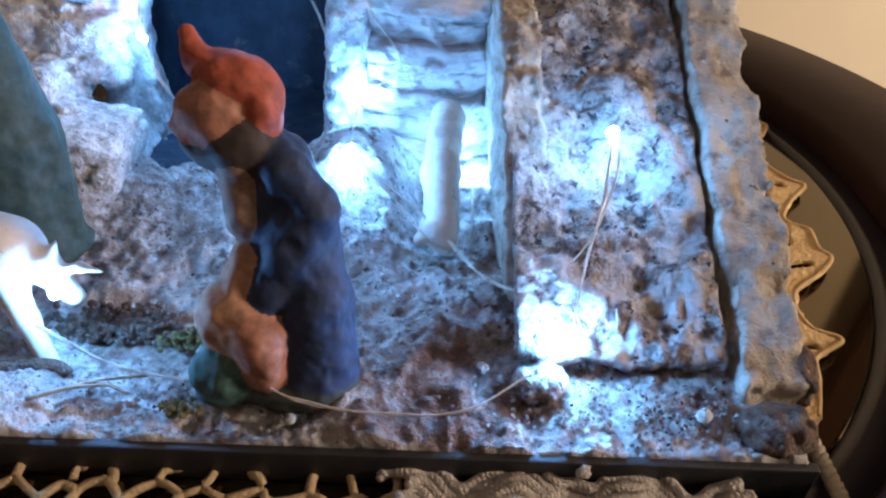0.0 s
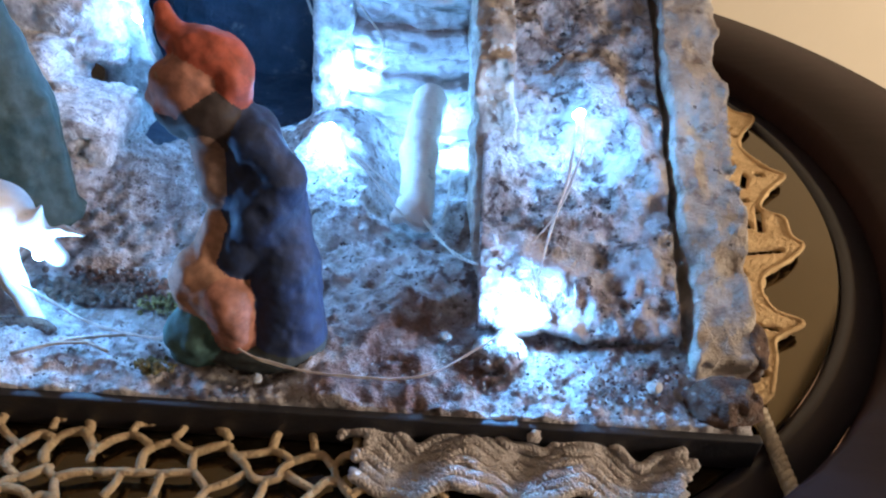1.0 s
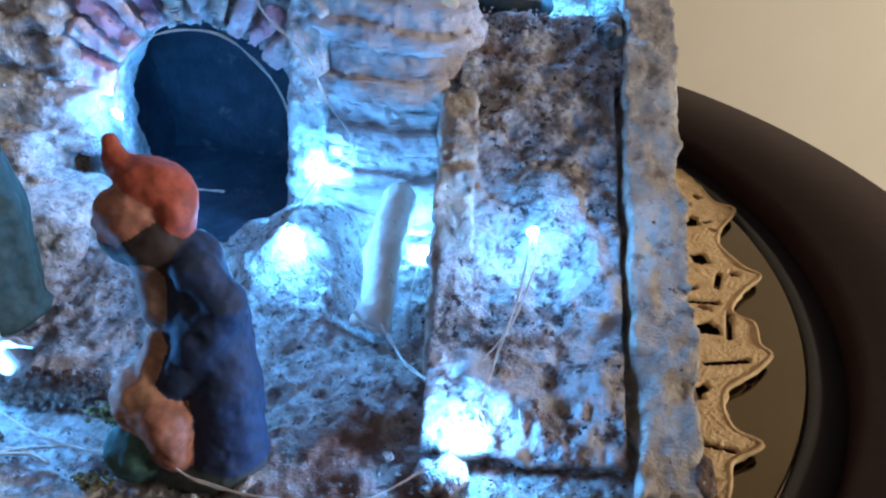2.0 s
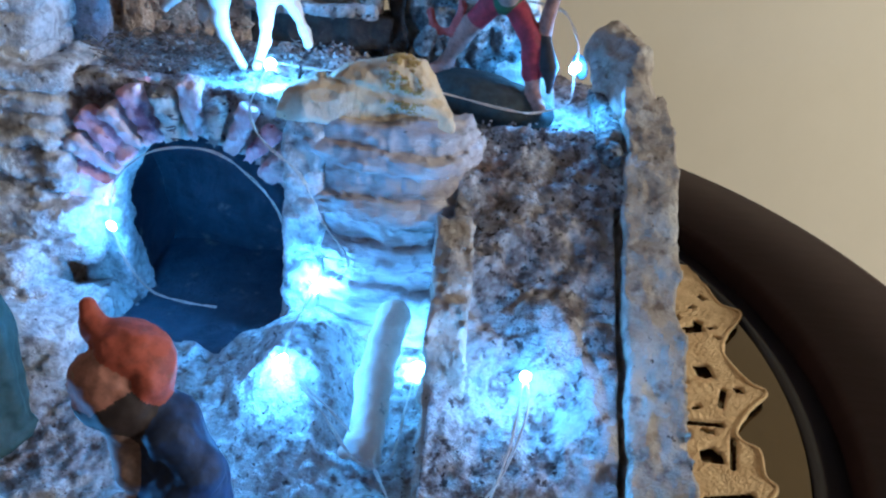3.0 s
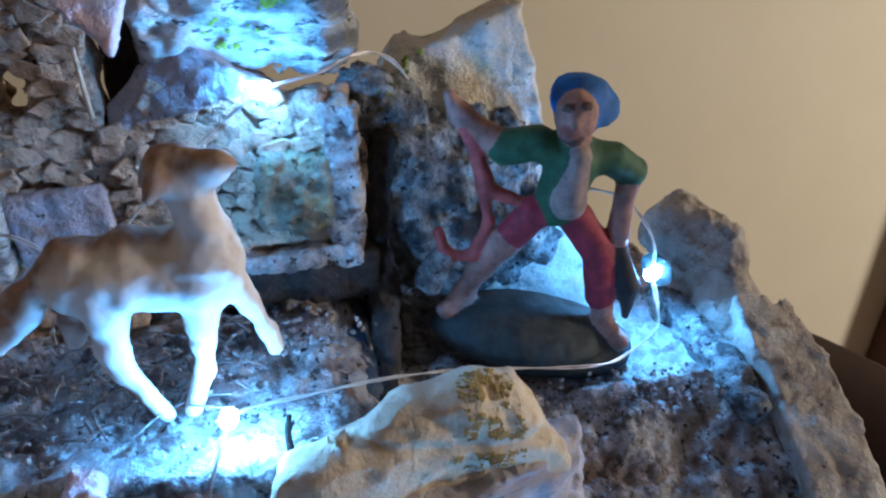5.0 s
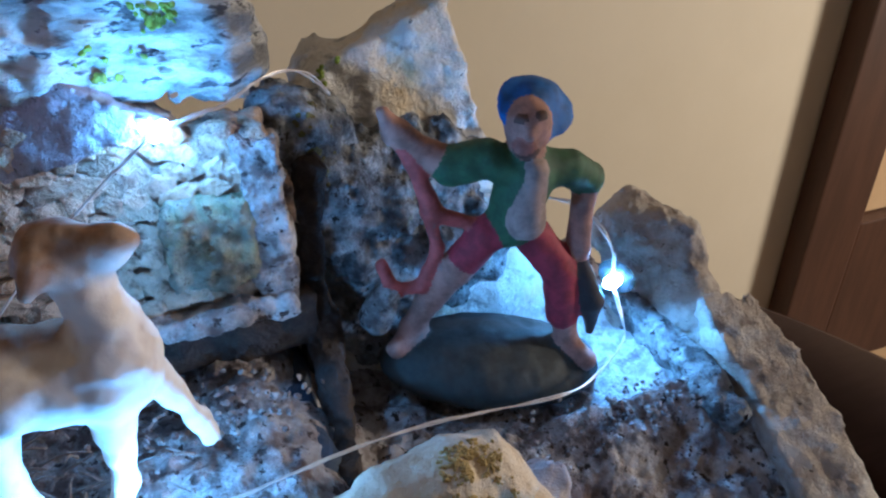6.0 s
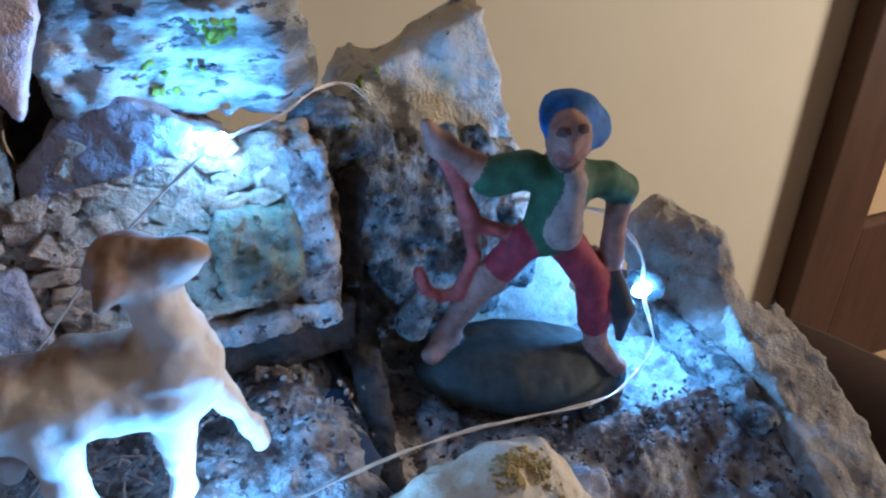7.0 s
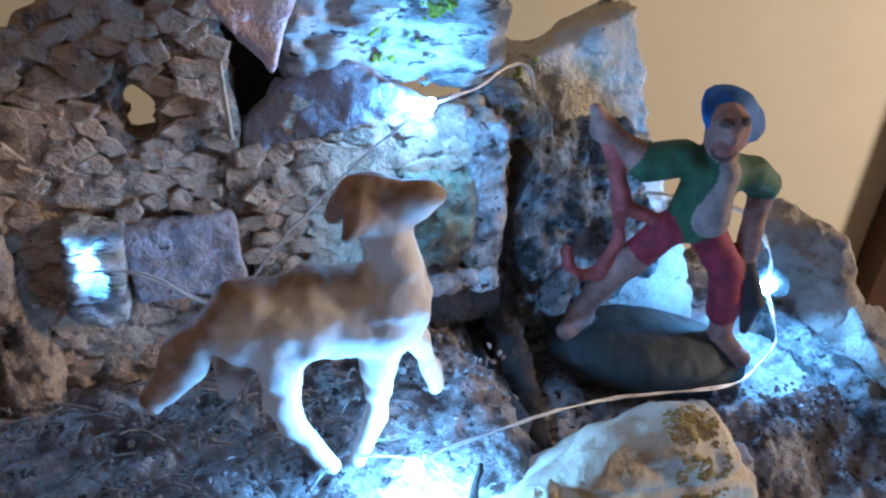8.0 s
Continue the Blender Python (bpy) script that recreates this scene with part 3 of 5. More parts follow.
solid("leaning_slab", rough(lambda p: np.maximum(d_box(p, (-0.169, 0.425, 0.172), (0.026, 0.007, 0.060), (0, 4, 0), 0.004), p[:, 2] - 0.199 - 0.32 * (p[:, 0] + 0.16)), 0.0014, 0.014, 37, pits=0.001), (-0.205, 0.412, 0.10), (-0.135, 0.440, 0.222), 0.0014, LAVENDER, grotto, "flat blue-grey slab leaning by the house")
solid("dome_rock", rough(lambda p: d_ball(p, (-0.158, 0.427, 0.231), (0.026, 0.016, 0.030)), 0.0018, 0.016, 38, pits=0.001), (-0.19, 0.406, 0.196), (-0.126, 0.448, 0.266), 0.0014, CORK, grotto, "rounded brown rock above the slab")
solid("rock_pillar", rough(lambda p: d_box(p, (-0.1385, 0.444, 0.172), (0.0065, 0.007, 0.046), (0, -4, 0), 0.003), 0.0020, 0.010, 39, pits=0.002), (-0.1535, 0.432, 0.118), (-0.1235, 0.456, 0.226), 0.0013, MASONRY, grotto, "narrow brown rock column")


# terrace
def terrace_height(x, y):
    p = xyz(x, y)
    z = 0.111 + 0.030 * (1 - step01(x + 0.006 * vnoise(p / 0.03, 5), -0.004, 0.022)) + 0.012 * step01(x, 0.06, 0.13) * (1 - step01(y, 0.41, 0.43)) * 0
    z += 0.004 * (1 - step01(y, 0.395, 0.425)) * step01(x, 0.03, 0.06)
    z = np.where(x > 0.05, np.minimum(z, 0.004 + (y - 0.187) * 0.505 - 0.001), z)
    return z + 0.0036 * fbm(p, 0.020, 41, 6, 0.66) - 0.003 * np.clip(vnoise(p / 0.007, 22) - 0.3, 0, 1)


sheet("terrace", -0.20, 0.150, 0.372, 0.53, 0.00125, terrace_height, CORK, grotto, 0.012)


# white plaster oval round the terrace lamp, painting its pool of light
sheet("terrace_plaster", 0.098, 0.138, 0.408, 0.478, 0.00125, lambda x, y: terrace_height(x, y) + 0.0022 - 0.006 * np.maximum(0, np.hypot((x - 0.118) / 0.020, (y - 0.443) / 0.035) - 0.75), PLASTER, grotto, 0.002)


# ramp and its side walls
def ramp_height(x, y):
    p = np.stack([x, y, y * 0.5], 1)
    z = 0.007 + (y - 0.187) * 0.495
    return z + 0.0040 * fbm(p, 0.022, 51, 6, 0.62) - 0.004 * np.clip(vnoise(p / 0.008, 23) - 0.3, 0, 1) + 0.003 * np.exp(-((x - 0.062) / 0.006) ** 2)


ramp = tagged(empty("ramp", (0.10, 0.30, 0.0)), "rough cork ramp climbing between two bark walls", "ramp")
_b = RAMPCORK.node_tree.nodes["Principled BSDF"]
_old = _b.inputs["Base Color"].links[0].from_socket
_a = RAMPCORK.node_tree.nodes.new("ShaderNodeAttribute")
_a.attribute_name = "pale_share"
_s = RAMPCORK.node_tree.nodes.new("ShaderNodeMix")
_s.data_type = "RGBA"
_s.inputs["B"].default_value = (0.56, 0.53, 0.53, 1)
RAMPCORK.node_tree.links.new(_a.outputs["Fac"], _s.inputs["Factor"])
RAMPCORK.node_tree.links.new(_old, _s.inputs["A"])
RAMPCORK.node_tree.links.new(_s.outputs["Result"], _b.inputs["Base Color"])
slab = tagged(sheet("ramp_slab", 0.060, 0.1405, 0.196, 0.412, 0.0012, ramp_height, RAMPCORK, ramp, 0.0055), "cork slab mottled paler on its lower half")
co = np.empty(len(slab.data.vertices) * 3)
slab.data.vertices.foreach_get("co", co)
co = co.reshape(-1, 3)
# paler mottling towards the foot of the ramp
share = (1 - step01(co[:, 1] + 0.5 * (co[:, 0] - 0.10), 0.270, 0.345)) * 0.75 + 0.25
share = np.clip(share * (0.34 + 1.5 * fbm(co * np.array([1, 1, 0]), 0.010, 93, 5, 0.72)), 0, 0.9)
slab.data.attributes.new("pale_share", "FLOAT", "POINT").data.foreach_set("value", share)


def bark_right(p):
    y = p[:, 1]
    top = np.where(y < 0.33, 0.006 + (y - 0.180) * 0.50, 0.081 + (y - 0.33) * 0.62)
    d = np.maximum(np.abs(p[:, 0] - 0.157) - 0.0115, np.maximum(p[:, 2] - top, -(p[:, 2] + 0.004)))
    return np.maximum(d, np.maximum(0.186 - y, y - 0.425)) - 0.001


solid("side_wall", rough(bark_right, 0.0024, 0.020, 71, pits=0.0014), (0.140, 0.178, -0.006), (0.174, 0.444, 0.155), 0.0013, BARK, ramp, "pale bark wall along the ramp")


def bark_left(p):
    q = p - np.array([0.0650, 0.236, 0.0])
    along, upz = (q[:, 1] * 0.79 + q[:, 2] * 0.61), (-q[:, 1] * 0.61 + q[:, 2] * 0.79)
    d = np.maximum(np.abs(q[:, 0] + 0.05 * (along - 0.07)) - 0.0078, np.maximum(upz - 0.022 + 0.1 * np.abs(along - 0.08), -upz - 0.05))
    return np.maximum(np.maximum(d, np.maximum(-along, along - 0.142)), -p[:, 2] - 0.003) - 0.001


solid("side_wall", rough(bark_left, 0.0022, 0.016, 72, pits=0.0014), (0.048, 0.225, -0.004), (0.082, 0.372, 0.115), 0.0012, BARK, ramp, "thin bark wall beside the alley")
for c, r, m, s in (((0.153, 0.172, 0.001), (0.014, 0.010, 0.008), SOIL, 1), ((0.169, 0.235, 0.006), (0.007, 0.018, 0.016), SOIL, 2), ((0.169, 0.20, 0.003), (0.007, 0.014, 0.012), SOIL, 3), ((0.168, 0.28, 0.018), (0.006, 0.024, 0.030), BARK, 4),
                   ((0.070, 0.190, 0.003), (0.010, 0.010, 0.006), CORK, 5)):
    solid("soil_lump", rough(lambda p: d_ball(p, c, r), 0.0022, 0.010, 110 + s), [q - k - 0.006 for q, k in zip(c, r)], [q + k + 0.006 for q, k in zip(c, r)], 0.0011, m, ramp)

# ---------------------------------------------------------------- terrace rocks
cream = solid("stone", rough(cap_body, 0.0017, 0.020, 120, pits=0.0005), (-0.038, 0.342, 0.125), (0.066, 0.408, 0.176), 0.0011, CREAM)
tagged(cream, "smooth cream stone with a tuft of yellow moss", "stone")


def peak_body(p):
    q = p - np.array([0.048, 0.497, 0.0])
    top = 0.2275 + 0.36 * q[:, 0] - 0.6 * np.maximum(0, -q[:, 0] - 0.020)
    right = 0.025 + np.maximum(0, 0.236 - p[:, 2]) * 0.30
    d = np.maximum(np.maximum(-q[:, 0] - 0.027, q[:, 0] - right), np.maximum(p[:, 2] - top, 0.10 - p[:, 2]))
    return np.maximum(d, np.abs(q[:, 1] + 0.22 * (p[:, 2] - 0.17) * -1) - 0.013) - 0.001


peak = solid("stone", rough(peak_body, 0.0030, 0.022, 130, pits=0.0020), (0.012, 0.460, 0.10), (0.125, 0.535, 0.248), 0.0013, PEAK)
tagged(peak, "tall pointed stone with pale top and dark pits", "stone")
low = solid("stone", rough(lambda p: soft_union([d_ball(p, (0.050, 0.481, 0.152), (0.040, 0.014, 0.054)), d_ball(p, (0.022, 0.475, 0.188), (0.010, 0.010, 0.026)), d_ball(p, (0.010, 0.472, 0.208), (0.015, 0.010, 0.019))], 0.004), 0.0045, 0.016, 131, pits=0.003), (0.002, 0.455, 0.092), (0.098, 0.505, 0.232), 0.0012, DARKROCK)
tagged(low, "dark pitted stone under the pointed stone", "stone")
big = solid("stone", rough(lambda p: soft_union([d_box(p, (-0.028, 0.467, 0.252), (0.031, 0.024, 0.0205), (8, -7, -6), 0.010), d_ball(p, (-0.010, 0.464, 0.238), (0.018, 0.016, 0.013))], 0.002), 0.0036, 0.016, 132, strata=0.0012, layer=0.011, pits=0.0022), (-0.075, 0.43, 0.222), (0.015, 0.505, 0.288), 0.0013, WHITEROCK)
tagged(big, "big white stone streaked with green lichen", "stone")


def knob_body(p):
    lump = soft_union([d_capsule(p, (0.1300, 0.469, 0.148), (0.1385, 0.466, 0.156), 0.0070, 0.0090), d_capsule(p, (0.1385, 0.466, 0.156), (0.1495, 0.453, 0.150), 0.0090, 0.0095),
                       d_capsule(p, (0.1495, 0.453, 0.150), (0.1530, 0.441, 0.130), 0.0095, 0.0080), d_capsule(p, (0.1500, 0.455, 0.140), (0.150, 0.452, 0.112), 0.0090, 0.0090), d_capsule(p, (0.139, 0.468, 0.146), (0.141, 0.464, 0.110), 0.0070, 0.0080), d_capsule(p, (0.145, 0.462, 0.140), (0.146, 0.458, 0.112), 0.0080, 0.0080),
                       d_capsule(p, (0.1530, 0.441, 0.130), (0.1560, 0.424, 0.116), 0.0080, 0.0085), d_capsule(p, (0.152, 0.443, 0.125), (0.154, 0.430, 0.106), 0.0080, 0.0085)], 0.003)
    return lump


knob = solid("bark_curl", rough(knob_body, 0.0018, 0.011, 133, pits=0.0014), (0.117, 0.412, 0.095), (0.170, 0.484, 0.172), 0.0010, BARK)
tagged(knob, "curled beige bark lump with dark pits on the terrace", "bark")
# dark stone added before the bark wall to paint its shaded inner side
groove_shade = solid("stone", rough(lambda p: d_box(p, (0.1400, 0.432, 0.109), (0.0060, 0.040, 0.016), (8, -16, 0), 0.004), 0.0026, 0.012, 134, pits=0.0015), (0.126, 0.392, 0.08), (0.156, 0.482, 0.13), 0.0011, DARKROCK)
tagged(groove_shade, "low dark stone added as the shade of the groove edging the terrace", "stone")

# ---------------------------------------------------------------- ruined house
house = tagged(empty("ruined_house", (-0.07, 0.46, 0.14)), "small ruined house of rough brown stone chips", "house")


def wall_hole(p):
    q = p - np.array([-0.0965, 0.45, 0.228])
    q = q - np.array([0, 0, -0.33]) * np.maximum(0, q[:, 1:2])
    grow = 1 + 0.25 * vnoise(q / 0.004, 66) + 25 * np.maximum(0, q[:, 1])
    return np.hypot(q[:, 0] / 0.0043, (q[:, 2] + 0.5 * q[:, 0]) / 0.0074) * 0.0043 - 0.0043 * grow


wall_l = solid("wall", rough(lambda p: np.maximum(np.maximum(d_box(p, (-0.113, 0.456, 0.212), (0.041, 0.008, 0.076), r=0.002), p[:, 2] - 0.2475 - (p[:, 0] + 0.12) * 0.75), -wall_hole(p)), 0.0022, 0.009, 140, pits=0.002), (-0.158, 0.444, 0.13), (-0.068, 0.468, 0.292), 0.0013, MASONRY, house, "brown stone wall with a small window hole")


def right_wall_body(p):
    d = d_box(p, (-0.034, 0.457, 0.190), (0.038, 0.009, 0.030), r=0.002)
    gable = np.maximum(np.abs(p[:, 1] - 0.457) - 0.009, np.maximum(0.19 - p[:, 2], (p[:, 2] - 0.238) + 0.75 * np.abs(p[:, 0] + 0.040)))
    return np.minimum(d, gable)


wall_r = solid("wall", rough(right_wall_body, 0.0022, 0.009, 141, pits=0.003), (-0.074, 0.444, 0.158), (0.006, 0.47, 0.242), 0.0013, MASONRY, house, "stone gable wall pitted and lit from above")
# solid dark block painted as the shade in the slit under the wall
solid("plinth", rough(lambda p: d_box(p, (-0.030, 0.462, 0.152), (0.042, 0.012, 0.010), r=0.002), 0.0016, 0.012, 142), (-0.078, 0.444, 0.138), (0.018, 0.478, 0.166), 0.0014, TWIGSHADE, house, "dark block standing in for the shade of the slit under the wall")
solid("plaster_patch", rough(lambda p: d_box(p, (-0.090, 0.4465, 0.184), (0.0155, 0.0035, 0.0125), (0, -3, 0), 0.0015), 0.0008, 0.008, 143), (-0.11, 0.44, 0.166), (-0.07, 0.453, 0.202), 0.0010, LAVENDER, house, "pale lilac plaster patch")
solid("window_block", rough(lambda p: np.maximum(d_box(p, (-0.1135, 0.4445, 0.183), (0.0075, 0.005, 0.016), (0, 6, 0), 0.002), -d_ball(p, (-0.1135, 0.438, 0.184), (0.0040, 0.006, 0.006))), 0.0012, 0.006, 144), (-0.125, 0.436, 0.162), (-0.102, 0.452, 0.204), 0.0009, WHITEROCK, house, "white block framing a small opening")
solid("lichen_block", rough(lambda p: d_box(p, (-0.016, 0.4460, 0.190), (0.0115, 0.0045, 0.014), (0, 3, 0), 0.002), 0.0016, 0.007, 145, pits=0.001), (-0.03, 0.438, 0.172), (-0.002, 0.454, 0.208), 0.0009, GREENISH, house, "greenish lichen-covered block")
solid("corner_block", rough(lambda p: d_box(p, (0.0, 0.4480, 0.192), (0.006, 0.006, 0.026), (0, 0, 0), 0.002), 0.0016, 0.008, 146), (-0.009, 0.439, 0.162), (0.009, 0.458, 0.222), 0.0010, CORK, house)
solid("sill", rough(lambda p: d_box(p, (-0.034, 0.4445, 0.166), (0.038, 0.005, 0.0035), (0, -1, 0), 0.0014), 0.0018, 0.010, 147), (-0.075, 0.435, 0.158), (0.007, 0.454, 0.174), 0.0010, CORK, house, "worn white sill course")
def gable_body(p):
    x, y, z = p[:, 0], p[:, 1], p[:, 2]
    lean = y - 0.4455 - 0.20 * (z - 0.225) + 0.30 * (x + 0.040)
    tri = np.maximum(z - 0.2425 - 0.96 * (x + 0.047), z - 0.2425 + 0.56 * (x + 0.047)) * 0.75
    return np.maximum(np.maximum(tri, np.maximum(0.213 + 0.30 * (x + 0.069) - z, -0.070 - x)), np.abs(lean) - 0.0042)


solid("gable_slab", rough(gable_body, 0.0009, 0.010, 148, pits=0.0006), (-0.074, 0.436, 0.208), (-0.018, 0.457, 0.246), 0.0009, LAVENDER, house, "pale blue-grey triangular gable slab")


def tip_body(p):
    q = p - np.array([-0.061, 0.437, 0.2375])
    d = np.maximum(np.maximum(-q[:, 0] * 1.35 - q[:, 2], q[:, 0] * 2.8 - q[:, 2]) * 0.45, np.abs(q[:, 1]) - 0.004)
    return np.maximum(d, np.abs(q[:, 0] + 0.006) - 0.0165)


solid("roof_stone", rough(lambda p: np.maximum(tip_body(p), p[:, 2] - 0.285), 0.001, 0.010, 150), (-0.09, 0.43, 0.234), (-0.034, 0.444, 0.288), 0.0011, PINK, house, "pinkish white pointed roof stone")
# dark board behind the gable, the gap's shade put into its colour
solid("dark_recess", rough(lambda p: d_box(p, (-0.058, 0.468, 0.238), (0.016, 0.003, 0.032)), 0.001, 0.01, 151), (-0.078, 0.462, 0.2), (-0.038, 0.474, 0.274), 0.0018, TWIGSHADE, house)
v, f = [], []
tube(v, f, smooth_path([(-0.0730, 0.4450, 0.219), (-0.0733, 0.4445, 0.228), (-0.0736, 0.4445, 0.240)], 5), 0.0008, 0.0007, 6)
tagged(mesh_object("corner_stick", v, f, CREAM, house), "thin yellow stick at the wall corner")
# near-black post fills the crack to paint its deep shade
solid("crack_post", rough(lambda p: d_box(p, (0.012, 0.463, 0.158), (0.0045, 0.006, 0.046), (0, 3, 0), 0.002), 0.0018, 0.010, 152), (0.002, 0.452, 0.108), (0.022, 0.475, 0.228), 0.0012, TWIGSHADE, house, "dark post added as the shade of the crack beside the wall")

# ---------------------------------------------------------------- figurines
shepherd = figure("shepherd_figurine", [
    ("b", (-0.022, 0.187, 0.004), (0.024, 0.016, 0.007), 7),
    ("b", (-0.045, 0.184, 0.009), (0.0125, 0.0125, 0.0145), 6, (0, 12, 0)),
    ("c", (-0.013, 0.190, 0.008), (-0.013, 0.197, 0.034), 0.0145, 0.0128, 2),
    ("c", (-0.014, 0.198, 0.034), (-0.018, 0.206, 0.056), 0.0125, 0.0128, 2),
    ("c", (-0.020, 0.206, 0.058), (-0.024, 0.211, 0.080), 0.0130, 0.0105, 2),
    ("c", (-0.012, 0.202, 0.068), (-0.022, 0.196, 0.052), 0.0072, 0.0076, 2),
    ("c", (-0.022, 0.205, 0.082), (-0.011, 0.203, 0.069), 0.0072, 0.0070, 2),
    ("c", (-0.022, 0.196, 0.052), (-0.028, 0.191, 0.040), 0.0070, 0.0066, 2),
    ("c", (-0.029, 0.203, 0.060), (-0.026, 0.198, 0.040), 0.0060, 0.0070, 2),
    ("c", (-0.036, 0.205, 0.082), (-0.036, 0.202, 0.062), 0.0062, 0.0060, 3),
    ("c", (-0.034, 0.206, 0.090), (-0.030, 0.209, 0.082), 0.0075, 0.0080, 1),
    ("b", (-0.0430, 0.2105, 0.0958), (0.0118, 0.0100, 0.0118), 0),
    ("b", (-0.0505, 0.210, 0.1010), (0.0040, 0.0055, 0.0030), 0),
    ("c", (-0.0525, 0.211, 0.097), (-0.0560, 0.211, 0.0925), 0.0030, 0.0026, 0),
    ("b", (-0.0455, 0.209, 0.0865), (0.0085, 0.0085, 0.0062), 1, (0, 20, 0)),
    ("b", (-0.0385, 0.205, 0.0890), (0.0060, 0.0060, 0.0070), 1),
    ("b", (-0.0355, 0.2175, 0.1068), (0.0132, 0.0108, 0.0076), 4, (0, 26, 0)),
    ("c", (-0.0475, 0.219, 0.1100), (-0.0512, 0.222, 0.1190), 0.0052, 0.0030, 4),
    ("b", (-0.0275, 0.2135, 0.0985), (0.0058, 0.0085, 0.0085), 4),
    ("c", (-0.036, 0.198, 0.050), (-0.040, 0.191, 0.034), 0.0060, 0.0085, 5),
    ("c", (-0.042, 0.190, 0.031), (-0.034, 0.186, 0.028), 0.0120, 0.0105, 5),
    ("b", (-0.031, 0.181, 0.030), (0.0080, 0.0065, 0.0075), 0),
    ("c", (-0.030, 0.180, 0.024), (-0.029, 0.179, 0.015), 0.0076, 0.0070, 0),
], [SKIN, BROWNBEARD, BLUECOAT, paint("tan_waistcoat_paint", (0.27, 0.17, 0.13)), ORANGE, TANTROUSER, GREENBASE, DARKBASE], "bent figurine in navy coat and orange pointed cap", "figurine", h=0.0008, k=0.0013, grain=0.0008)

